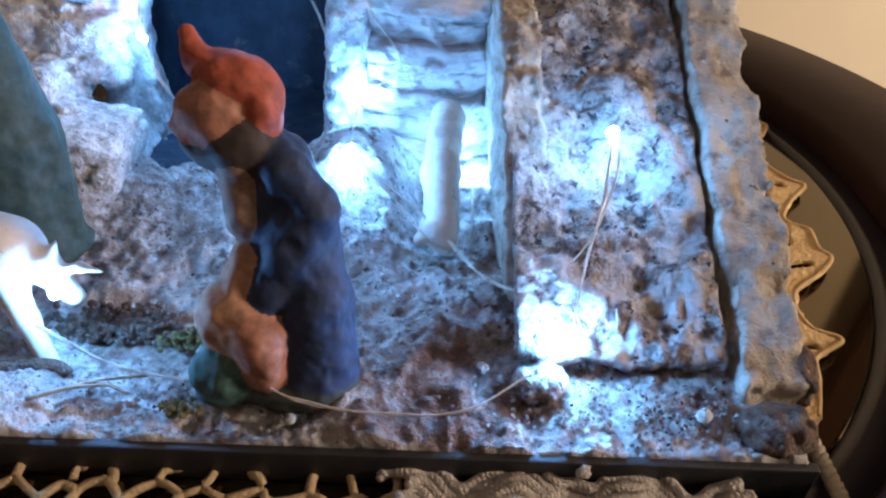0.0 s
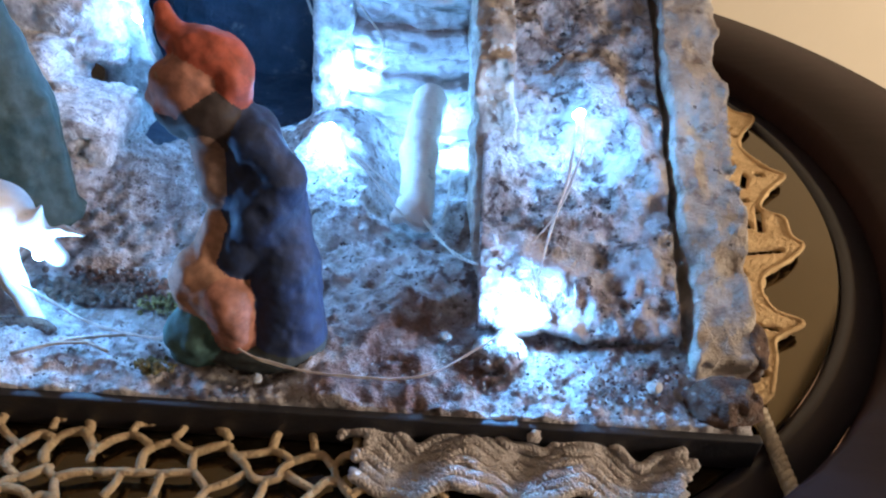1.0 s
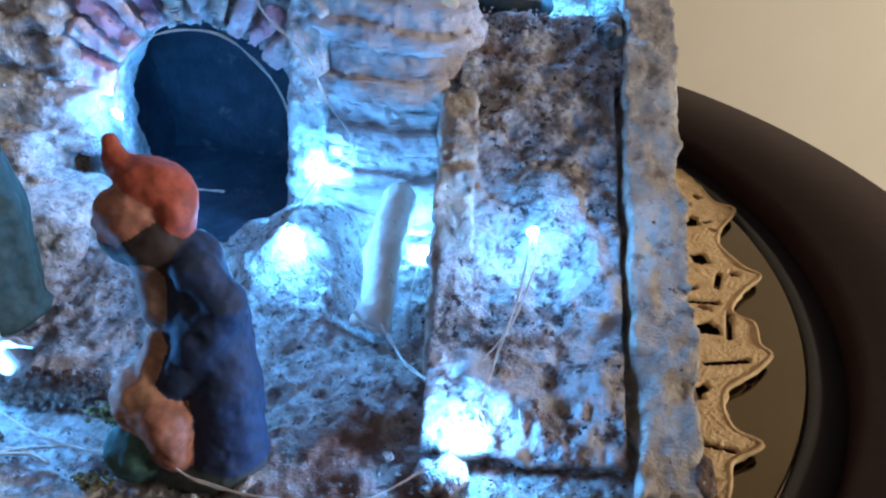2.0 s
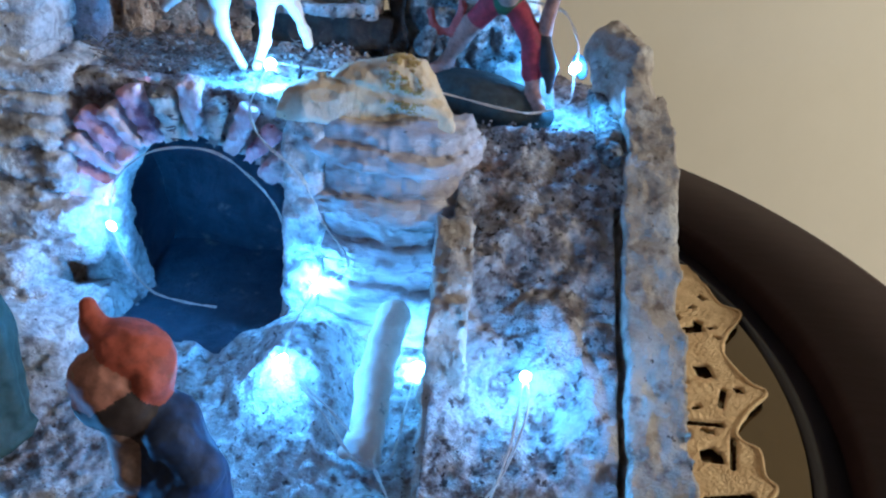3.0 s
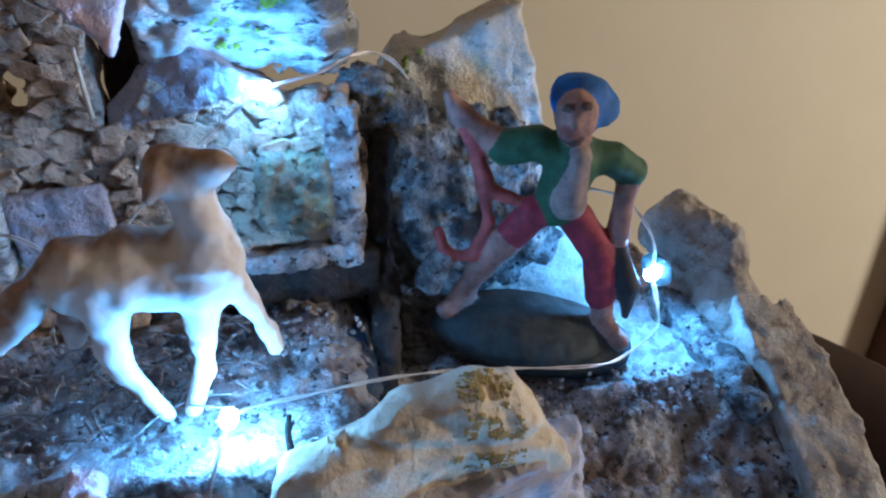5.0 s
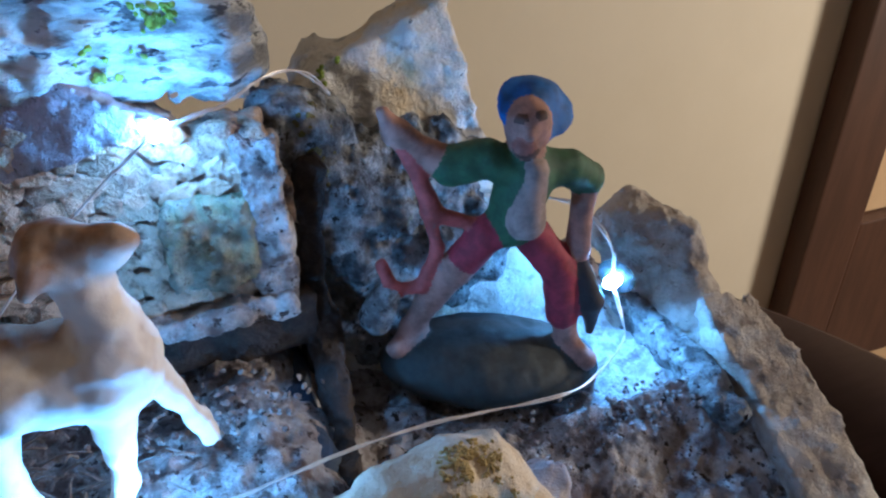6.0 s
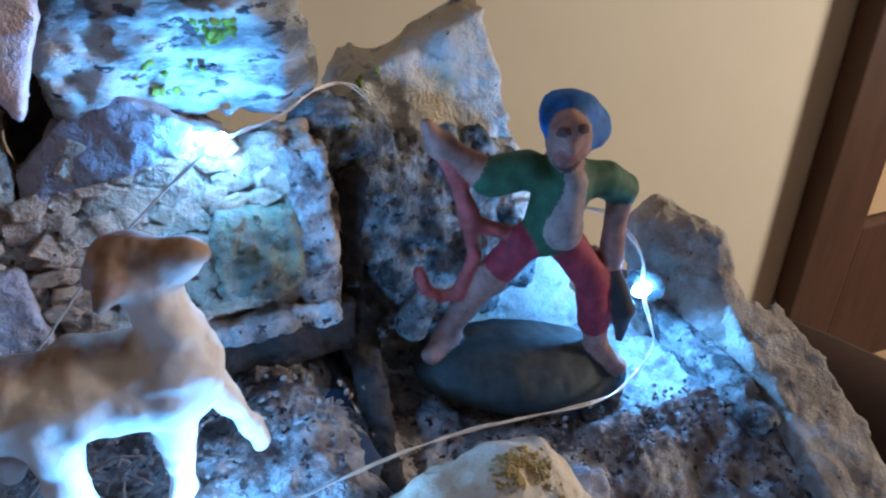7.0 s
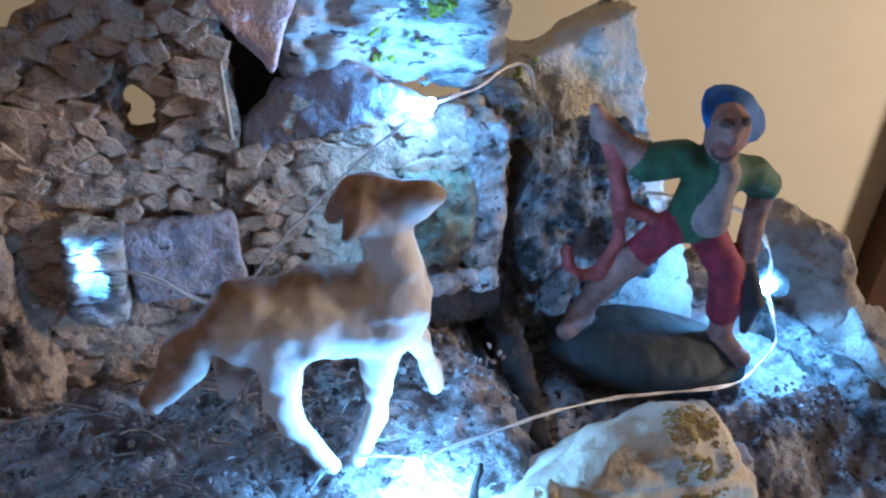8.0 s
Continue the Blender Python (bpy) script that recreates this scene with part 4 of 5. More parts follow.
hunter = figure("hunter_figurine", [
    ("b", (0.070, 0.444, 0.122), (0.041, 0.022, 0.0135), 6, (0, 9, -12)),
    ("c", (0.067, 0.443, 0.176), (0.058, 0.446, 0.164), 0.0064, 0.0054, 2),
    ("c", (0.058, 0.446, 0.164), (0.049, 0.450, 0.151), 0.0060, 0.0048, 0),
    ("c", (0.049, 0.450, 0.150), (0.043, 0.452, 0.139), 0.0044, 0.0042, 0),
    ("c", (0.043, 0.451, 0.138), (0.035, 0.446, 0.136), 0.0044, 0.0034, 0),
    ("c", (0.082, 0.441, 0.174), (0.091, 0.437, 0.160), 0.0066, 0.0058, 2),
    ("c", (0.091, 0.437, 0.160), (0.093, 0.436, 0.143), 0.0058, 0.0056, 2),
    ("c", (0.094, 0.436, 0.140), (0.096, 0.436, 0.128), 0.0044, 0.0044, 0),
    ("c", (0.096, 0.434, 0.128), (0.100, 0.427, 0.126), 0.0044, 0.0034, 0),
    ("c", (0.075, 0.442, 0.180), (0.079, 0.441, 0.196), 0.0084, 0.0096, 1),
    ("c", (0.071, 0.441, 0.200), (0.088, 0.440, 0.197), 0.0060, 0.0062, 1),
    ("c", (0.0785, 0.4345, 0.200), (0.0760, 0.4335, 0.184), 0.0036, 0.0060, 8),
    ("c", (0.066, 0.442, 0.203), (0.056, 0.445, 0.201), 0.0064, 0.0062, 1),
    ("c", (0.055, 0.446, 0.201), (0.041, 0.450, 0.212), 0.0048, 0.0042, 0),
    ("c", (0.040, 0.450, 0.213), (0.037, 0.450, 0.219), 0.0032, 0.0022, 0),
    ("c", (0.093, 0.440, 0.196), (0.102, 0.442, 0.190), 0.0062, 0.0056, 1),
    ("c", (0.102, 0.442, 0.189), (0.098, 0.438, 0.172), 0.0042, 0.0036, 0),
    ("b", (0.098, 0.437, 0.167), (0.0036, 0.0036, 0.0060), 0),
    ("c", (0.098, 0.436, 0.162), (0.102, 0.434, 0.148), 0.0030, 0.0050, 4),
    ("c", (0.103, 0.434, 0.146), (0.104, 0.434, 0.133), 0.0042, 0.0018, 4),
    ("c", (0.0785, 0.440, 0.203), (0.0775, 0.438, 0.210), 0.0048, 0.0052, 0),
    ("b", (0.0768, 0.4365, 0.2140), (0.0066, 0.0064, 0.0076), 0),
    ("b", (0.0814, 0.4415, 0.2172), (0.0130, 0.0104, 0.0020), 3, (46, 12, 0)),
    ("b", (0.0822, 0.4435, 0.2182), (0.0078, 0.0062, 0.0060), 3),
    ("c", (0.0745, 0.4304, 0.2146), (0.0738, 0.4293, 0.2134), 0.0016, 0.0014, 0),
    ("c", (0.0716, 0.4330, 0.2180), (0.0728, 0.4318, 0.2183), 0.0007, 0.0007, 9),
    ("c", (0.0774, 0.4306, 0.2186), (0.0788, 0.4308, 0.2186), 0.0007, 0.0007, 9),
    ("b", (0.0735, 0.4320, 0.2098), (0.0032, 0.0022, 0.0024), 10),
    ("b", (0.0748, 0.4335, 0.2076), (0.0036, 0.0026, 0.0022), 9),
    ("c", (0.0425, 0.448, 0.208), (0.050, 0.446, 0.186), 0.0026, 0.0030, 5),
    ("c", (0.050, 0.446, 0.186), (0.062, 0.445, 0.180), 0.0026, 0.0022, 5),
    ("c", (0.049, 0.447, 0.186), (0.051, 0.447, 0.172), 0.0022, 0.0020, 5),
    ("c", (0.051, 0.447, 0.172), (0.046, 0.448, 0.158), 0.0020, 0.0020, 5),
    ("c", (0.046, 0.448, 0.158), (0.036, 0.449, 0.158), 0.0022, 0.0022, 5),
    ("c", (0.036, 0.449, 0.158), (0.033, 0.450, 0.168), 0.0022, 0.0020, 5),
    ("c", (0.034, 0.450, 0.156), (0.030, 0.450, 0.148), 0.0050, 0.0060, 7),
], [PALESKIN, GREENJACKET, REDTROUSER, BLUEHAT, HARE, paint("faded_red_paint", (0.42, 0.09, 0.08)), DARKBASE, DARKROCK, DULLSHIRT, paint("brown_hair_paint", (0.11, 0.055, 0.04)), paint("ruddy_paint", (0.32, 0.13, 0.10))], "hunter figurine in blue hat, green jacket and red trousers", "figurine", h=0.0008, k=0.0008, grain=0.0005)

deer = figure("deer_figurine", [
    ("c", (-0.041, 0.400, 0.188), (-0.058, 0.400, 0.190), 0.0112, 0.0098, 1),
    ("c", (-0.058, 0.400, 0.190), (-0.073, 0.401, 0.189), 0.0100, 0.0095, 1),
    ("c", (-0.044, 0.401, 0.1968), (-0.058, 0.401, 0.1985), 0.0046, 0.0042, 0),
    ("c", (-0.058, 0.401, 0.1975), (-0.075, 0.402, 0.1955), 0.0044, 0.0050, 0),
    ("c", (-0.038, 0.398, 0.194), (-0.040, 0.399, 0.209), 0.0084, 0.0060, 1),
    ("c", (-0.042, 0.401, 0.2145), (-0.0325, 0.397, 0.2185), 0.0058, 0.0034, 1),
    ("b", (-0.0440, 0.402, 0.2190), (0.0066, 0.0056, 0.0052), 0, (0, -10, 0)),
    ("c", (-0.0405, 0.400, 0.2210), (-0.0325, 0.397, 0.2218), 0.0034, 0.0024, 0),
    ("b", (-0.0292, 0.3955, 0.2208), (0.0016, 0.0014, 0.0013), 0),
    ("c", (-0.0480, 0.404, 0.2190), (-0.0520, 0.405, 0.2140), 0.0030, 0.0018, 0),
    ("c", (-0.0470, 0.397, 0.2180), (-0.0500, 0.395, 0.2130), 0.0027, 0.0016, 0),
    ("c", (-0.043, 0.397, 0.183), (-0.0435, 0.396, 0.168), 0.0056, 0.0034, 1),
    ("c", (-0.0435, 0.396, 0.168), (-0.0445, 0.395, 0.160), 0.0033, 0.0027, 1),
    ("c", (-0.0445, 0.395, 0.160), (-0.0500, 0.394, 0.146), 0.0026, 0.0025, 1),
    ("c", (-0.037, 0.404, 0.186), (-0.0315, 0.405, 0.174), 0.0050, 0.0032, 1),
    ("c", (-0.0315, 0.405, 0.174), (-0.0270, 0.406, 0.163), 0.0030, 0.0025, 1),
    ("c", (-0.0270, 0.406, 0.163), (-0.0255, 0.406, 0.156), 0.0024, 0.0024, 1),
    ("c", (-0.067, 0.397, 0.184), (-0.068, 0.396, 0.169), 0.0072, 0.0036, 1),
    ("c", (-0.068, 0.396, 0.169), (-0.066, 0.395, 0.161), 0.0035, 0.0030, 1),
    ("c", (-0.066, 0.395, 0.161), (-0.0570, 0.393, 0.146), 0.0028, 0.0026, 1),
    ("c", (-0.074, 0.404, 0.186), (-0.0785, 0.406, 0.174), 0.0066, 0.0040, 0),
    ("c", (-0.0785, 0.406, 0.174), (-0.0810, 0.406, 0.166), 0.0034, 0.0026, 1),
    ("c", (-0.079, 0.401, 0.192), (-0.089, 0.401, 0.184), 0.0046, 0.0044, 0),
    ("c", (-0.089, 0.401, 0.183), (-0.099, 0.401, 0.172), 0.0042, 0.0022, 0),
    ("c", (-0.087, 0.399, 0.180), (-0.097, 0.399, 0.170), 0.0028, 0.0014, 1),
], [DEER], "fawn and white deer figurine stepping forward", "deer figurine", h=0.0007, k=0.0011, soft=0.0007, grain=0.0007)

goat = figure("goat_figurine", [
    ("c", (-0.124, 0.206, 0.042), (-0.160, 0.210, 0.046), 0.0135, 0.0150, 0),
    ("c", (-0.120, 0.205, 0.042), (-0.112, 0.204, 0.040), 0.0088, 0.0062, 0),
    ("c", (-0.111, 0.203, 0.038), (-0.102, 0.202, 0.026), 0.0056, 0.0036, 0),
    ("c", (-0.108, 0.204, 0.041), (-0.105, 0.206, 0.047), 0.0022, 0.0010, 0),
    ("c", (-0.105, 0.203, 0.037), (-0.097, 0.203, 0.039), 0.0020, 0.0014, 0),
    ("c", (-0.097, 0.203, 0.039), (-0.090, 0.203, 0.037), 0.0014, 0.0008, 0),
    ("c", (-0.123, 0.200, 0.034), (-0.119, 0.196, 0.018), 0.0062, 0.0040, 0),
    ("c", (-0.119, 0.196, 0.018), (-0.113, 0.191, 0.002), 0.0038, 0.0034, 0),
    ("c", (-0.130, 0.210, 0.034), (-0.132, 0.212, 0.002), 0.0058, 0.0034, 0),
    ("c", (-0.158, 0.204, 0.036), (-0.160, 0.200, 0.002), 0.0062, 0.0034, 0),
    ("c", (-0.166, 0.214, 0.036), (-0.168, 0.216, 0.002), 0.0062, 0.0034, 0),
], [GOATWHITE], "small white goat figurine with lowered head", "goat figurine", h=0.0009)

robed = figure("robed_figurine", [
    ("c", (-0.156, 0.262, 0.006), (-0.156, 0.272, 0.050), 0.0255, 0.0230, 0),
    ("c", (-0.156, 0.272, 0.050), (-0.156, 0.277, 0.078), 0.0230, 0.0160, 0),
    ("c", (-0.155, 0.276, 0.080), (-0.152, 0.279, 0.100), 0.0140, 0.0080, 0),
    ("c", (-0.133, 0.262, 0.010), (-0.135, 0.270, 0.056), 0.0050, 0.0045, 0),
    ("c", (-0.150, 0.246, 0.010), (-0.150, 0.258, 0.058), 0.0050, 0.0045, 0),
    ("b", (-0.156, 0.262, 0.004), (0.030, 0.026, 0.008), 0),
], [ROBE], "figurine wrapped in a dark green hooded robe", "figurine", h=0.0010, grain=0.0007)

log = figure("plaster_log", [
    ("c", (0.0310, 0.272, 0.012), (0.0300, 0.300, 0.026), 0.0085, 0.0090, 0),
    ("c", (0.0300, 0.300, 0.026), (0.0330, 0.340, 0.036), 0.0090, 0.0088, 0),
    ("c", (0.0250, 0.272, 0.010), (0.0220, 0.270, 0.008), 0.0050, 0.0035, 0),
    ("c", (0.0340, 0.268, 0.008), (0.0340, 0.272, 0.004), 0.0055, 0.0050, 0),
], [DEERWHITE], "pale rounded log leaning in the alley", "log", h=0.0009, grain=0.0008)

# ---------------------------------------------------------------- string of lights
lights = tagged(empty("string_lights", (0.0, 0.3, 0.02)), "string of small lit cold white lamps on thin wire", "string lights")
LEDS = [(0.079, 0.197, 0.0170), (0.099, 0.268, 0.068), (-0.012, 0.351, 0.040), (-0.012, 0.288, 0.0425), (0.0475, 0.336, 0.006), (-0.122, 0.352, 0.066),
        (-0.1035, 0.1945, 0.035), (-0.038, 0.3805, 0.1525), (0.1175, 0.443, 0.145), (-0.022, 0.4345, 0.2280), (-0.1135, 0.4395, 0.188)]


def bulb_mesh():
    bm = bmesh.new()
    bmesh.ops.create_icosphere(bm, subdivisions=2, radius=0.0021, matrix=Matrix.Diagonal((1, 1, 1.7, 1)))
    me = bpy.data.meshes.new("bulb")
    bm.to_mesh(me)
    bm.free()
    me.materials.append(LED)
    return me


BULB = bulb_mesh()
for i, c in enumerate(LEDS):
    ob = new("bulb", BULB)
    ob.parent = lights
    ob.matrix_parent_inverse = Matrix.Translation(lights.location).inverted()
    ob.matrix_basis = pose(*c, 40 * i, 25 * i, 0) @ Matrix.Scale({0: 1.35, 5: 0.85, 7: 1.2, 8: 1.25, 10: 0.42, 9: 0.9, 3: 1.2, 4: 1.15}.get(i, 1.0), 4)

# added opaque disc behind the terrace lamp, keeps its light off the bark curl
back = Vector((0.82, 0.52, 0.16)).normalized()
bm = bmesh.new()
bmesh.ops.create_cone(bm, cap_ends=True, segments=16, radius1=0.0075, radius2=0.0068, depth=0.0010, matrix=Matrix.Translation(Vector(LEDS[8]) + back * 0.0036) @ back.to_track_quat("Z", "Y").to_matrix().to_4x4())
part("backing", bm, TWIGSHADE, lights, "small dark disc added to shield the light of one lamp", True)

rng = random.Random(3)
WIRES = [
    [(-0.036, 0.176, 0.016), (-0.020, 0.172, 0.010), (0.010, 0.170, 0.005), (0.040, 0.172, 0.006), (0.062, 0.184, 0.011), LEDS[0]],
    [LEDS[0], (0.086, 0.220, 0.030), (0.094, 0.243, 0.050), LEDS[1]],
    [LEDS[1], (0.100, 0.252, 0.058), (0.090, 0.236, 0.036), (0.070, 0.222, 0.022), (0.052, 0.236, 0.012), (0.036, 0.262, 0.012), (0.012, 0.280, 0.024), LEDS[3]],
    [LEDS[3], (0.012, 0.276, 0.022), (0.030, 0.262, 0.010), (0.044, 0.270, 0.008), (0.046, 0.300, 0.012), LEDS[4]],
    [LEDS[3], (-0.012, 0.312, 0.046), LEDS[2]],
    [LEDS[2], (-0.028, 0.366, 0.046), (-0.034, 0.368, 0.070), (-0.044, 0.364, 0.094), (-0.066, 0.362, 0.110), (-0.096, 0.362, 0.108), (-0.120, 0.360, 0.088), LEDS[5]],
    [LEDS[5], (-0.118, 0.350, 0.050), (-0.104, 0.346, 0.030), (-0.080, 0.335, 0.034), (-0.060, 0.330, 0.036)],
    [LEDS[7], (-0.044, 0.364, 0.136), (-0.034, 0.352, 0.122), (-0.016, 0.350, 0.108), (-0.008, 0.350, 0.085), (0.008, 0.346, 0.062), LEDS[2]],
    [LEDS[7], (-0.028, 0.388, 0.150), (-0.002, 0.396, 0.146), (0.034, 0.406, 0.139), (0.080, 0.412, 0.128), (0.100, 0.420, 0.126), (0.116, 0.430, 0.130), LEDS[8]],
    [LEDS[8], (0.117, 0.447, 0.160), (0.109, 0.455, 0.171), (0.095, 0.466, 0.174), (0.082, 0.482, 0.170)],
    [LEDS[9], (-0.006, 0.442, 0.2300), (0.006, 0.450, 0.2330), (0.020, 0.464, 0.228), (0.034, 0.490, 0.205)],
    [LEDS[9], (-0.040, 0.436, 0.214), (-0.060, 0.434, 0.196), (-0.080, 0.430, 0.178), (-0.100, 0.434, 0.186), LEDS[10]],
    [(-0.112, 0.190, 0.022), (-0.09, 0.186, 0.010), (-0.06, 0.180, 0.008), (-0.036, 0.176, 0.016)],
]
for pts in WIRES:
    v, f = [], []
    line = smooth_path(pts, 8)
    for s in (0, 1):
        off = [p + Vector((rng.uniform(-1, 1), rng.uniform(-1, 1), rng.uniform(0.2, 1))) * 0.0002 + Vector((0.0007, 0.0002, 0.0007)) * s * math.sin(k * 0.45) for k, p in enumerate(line)]
        tube(v, f, off, 0.00034, sides=5)
    mesh_object("wire", v, f, WIRE, lights)

# ---------------------------------------------------------------- crochet doily
doily = tagged(empty("crochet_doily", (0.0, 0.2, -0.018)), "cream crocheted cotton doily under the tray", "doily")
rng = random.Random(11)


v, f = [], []
knots = {}


def knot(x, y):
    key = (round(x * 2000), round(y * 2000))
    if key not in knots:
        knots[key] = Vector((x + rng.uniform(-1, 1) * 0.0034, y + rng.uniform(-1, 1) * 0.0026, -0.0150 + rng.uniform(0, 1) * 0.0012))
    return knots[key]


W, HH = 0.0165, 0.0150
for i in range(-4, 20):
    for j in range(0, 6):
        cx, cy = -0.145 + i * W + (W / 2 if j % 2 else 0), 0.168 - j * HH * 0.82
        ring = [(cx - W / 2, cy + HH * 0.27), (cx, cy + HH * 0.5), (cx + W / 2, cy + HH * 0.27), (cx + W / 2, cy - HH * 0.27)]
        for a, b in zip(ring, ring[1:]):
            p, q = knot(*a), knot(*b)
            if p.x < 0.042 + 0.3 * (0.16 - p.y):
                mid = (p + q) / 2 + Vector((rng.uniform(-1, 1) * 0.0014, rng.uniform(-1, 1) * 0.0014, 0.0006))
                tube(v, f, smooth_path([p, mid, q], 4), rng.uniform(0.0013, 0.0019), rng.uniform(0.0013, 0.0019), 6)
mesh_object("net", v, f, COTTON, doily)
v, f = [], []
for row in range(7):
    line = []
    first, last = rng.randint(0, 3), rng.randint(35, 40)
    for i in range(first, last):
        x = 0.012 + i * 0.0033
        wave = 0.0034 * math.sin(i * 0.52 + row * 0.08) + 0.0012 * math.sin(i * 1.3 + row * 0.9)
        line.append((x, 0.1588 - row * 0.0037 - 0.11 * max(0, x - 0.10) + wave * (1.35 - 0.10 * row), -0.0120 + 0.0022 * math.sin(i * 0.52 + row * 0.25) + (0.002 if row == 0 else 0) + rng.uniform(-0.0006, 0.0006)))
    core = smooth_path(line, 6)
    for ply in range(3):
        tube(v, f, [p + Vector((0, math.cos(k * 0.75 + ply * 2.094), math.sin(k * 0.75 + ply * 2.094))) * 0.0013 for k, p in enumerate(core)], 0.0015, sides=5)
mesh_object("scalloped_edge", v, f, WHITECOTTON, doily, True)
LACE_Y = (0.165, 0.191, 0.212, 0.224, 0.235, 0.243, 0.256, 0.270, 0.282, 0.297, 0.304, 0.321, 0.327, 0.334, 0.352, 0.368, 0.376, 0.400, 0.418, 0.445, 0.455, 0.478, 0.500)
LACE_X = (0.160, 0.183, 0.192, 0.196, 0.212, 0.202, 0.200, 0.206, 0.222, 0.235, 0.231, 0.233, 0.226, 0.224, 0.236, 0.250, 0.241, 0.233, 0.238, 0.255, 0.243, 0.238, 0.230)
HOLES = ((0.207, 0.338, 0.011, 0.0022, 2), (0.209, 0.289, 0.013, 0.0020, 12), (0.206, 0.314, 0.006, 0.0040, 0), (0.218, 0.318, 0.0016, 0.012, -14), (0.184, 0.262, 0.007, 0.0026, 8),
         (0.190, 0.232, 0.009, 0.0014, -10), (0.181, 0.318, 0.006, 0.0026, 0), (0.216, 0.382, 0.005, 0.0060, 10), (0.196, 0.372, 0.008, 0.0026, 0), (0.222, 0.360, 0.0018, 0.009, -20),
         (0.218, 0.424, 0.007, 0.0040, 20), (0.195, 0.408, 0.009, 0.0026, -4), (0.200, 0.446, 0.010, 0.0028, 6), (0.178, 0.204, 0.005, 0.0018, -20))

rng = random.Random(71)
HOLES += tuple((0.168 + 0.013 * i + rng.uniform(-0.003, 0.003), 0.200 + 0.0165 * j + rng.uniform(-0.004, 0.004), rng.uniform(0.0016, 0.0044), rng.uniform(0.0014, 0.0034), rng.uniform(-40, 40)) for i in range(6) for j in range(17) if rng.random() < 0.38)


def lace_body(p):
    edge = np.interp(p[:, 1] + 0.0012 * vnoise(p / 0.006, 8), LACE_Y, LACE_X) + 0.0014 * vnoise(p / 0.005, 9)
    d = np.maximum((p[:, 0] - edge) * 0.6, 0.140 - p[:, 0])
    for x, y, a, b, turn in HOLES:
        c, k = math.cos(radians(turn)), math.sin(radians(turn))
        u, w = (p[:, 0] - x) * c + (p[:, 1] - y) * k, (p[:, 1] - y) * c - (p[:, 0] - x) * k
        d = np.maximum(d, -np.maximum(np.abs(u) - a, np.abs(w) - b))
    relief = 0.0005 * np.sin(p[:, 0] * 1700 + 6 * vnoise(p / 0.012, 3)) * np.sin(p[:, 1] * 1500 + 5 * vnoise(p / 0.014, 4))
    return np.maximum(d, np.abs(p[:, 2] + 0.0142) - 0.0016 - relief)


solid("leaf_edge", lace_body, (0.138, 0.166, -0.018), (0.262, 0.50, -0.0105), 0.0011, LAMPLITCOTTON, doily, "crocheted leaf border with jagged tips, tan from painted lamplight")
v, f = [], []
rng = random.Random(31)
tube(v, f, smooth_path([Vector((x - 0.001, y, -0.0135 + rng.uniform(0, 0.0012))) for x, y in zip(LACE_X[1:-1], LACE_Y[1:-1])], 6), 0.0013, 0.0013, 6)
mesh_object("edge_cord", v, f, LAMPLITCOTTON, doily)

v, f = [], []
for s in range(3):
    line = [Vector((0.174 + 0.0016 * math.cos(k * 0.8 + s * 2.094), 0.182 - k * 0.0012, -0.0125 + 0.0016 * math.sin(k * 0.8 + s * 2.094))) for k in range(60)]
    tube(v, f, line, 0.0016, sides=6)
cord = tagged(mesh_object("cord", v, f, ROPE), "twisted ivory cord beside the tray", "cord")

# ---------------------------------------------------------------- moss, straw, twigs
v, f = [], []
rng = random.Random(5)
ico = bmesh.new()
bmesh.ops.create_icosphere(ico, subdivisions=1, radius=1)
IV, IF = [x.co.copy() for x in ico.verts], [[x.index for x in q.verts] for q in ico.faces]
ico.free()


def clump(name, centre, spread, count, size, mat, label, category, seed, onto=None):
    r = random.Random(seed)
    v, f = [], []
    for _ in range(count):
        c = Vector(centre) + Vector([max(-1, min(1, r.gauss(0, 0.5))) * s for s in spread])
        if onto:
            c = onto.find_nearest(c)[0]
        b = len(v)
        t = Euler([r.uniform(0, 6) for _ in range(3)]).to_matrix()
        sc = Vector([size * r.uniform(0.5, 1.4) for _ in range(3)])
        v += [c + t @ Vector((p.x * sc.x, p.y * sc.y, p.z * sc.z)) for p in IV]
        f += [[b + k for k in q] for q in IF]
    return tagged(mesh_object(name, v, f, mat, None, False), label, category)


cap_skin = BVHTree.FromPolygons([q.co.copy() for q in cream.data.vertices], [list(q.vertices) for q in cream.data.polygons])
clump("moss_patch", (0.033, 0.352, 0.152), (0.009, 0.005, 0.014), 620, 0.00050, MOSS, "flat yellow moss patch on the cream stone", "moss", 1, cap_skin)
clump("moss_patch", (0.031, 0.366, 0.168), (0.008, 0.006, 0.002), 340, 0.00055, MOSS, "flat yellow moss patch on the cream stone", "moss", 2, cap_skin)
LIME = material("lime_lichen", ((0.34, 0.46, 0.05), (0.24, 0.30, 0.05)), 260, bump=0.8)


def skin(ob):
    return BVHTree.FromPolygons([q.co.copy() for q in ob.data.vertices], [list(q.vertices) for q in ob.data.polygons])


clump("lichen_spot", (-0.018, 0.440, 0.252), (0.005, 0.003, 0.003), 70, 0.0008, LIME, "bright lime lichen on the white stone", "lichen", 31, skin(big))
clump("lichen_spot", (-0.030, 0.440, 0.240), (0.006, 0.003, 0.003), 50, 0.0008, LIME, "bright lime lichen on the white stone", "lichen", 32, skin(big))
clump("lichen_spot", (0.024, 0.478, 0.225), (0.002, 0.004, 0.010), 80, 0.0008, LIME, "lime lichen along the pointed stone's edge", "lichen", 33, skin(peak))
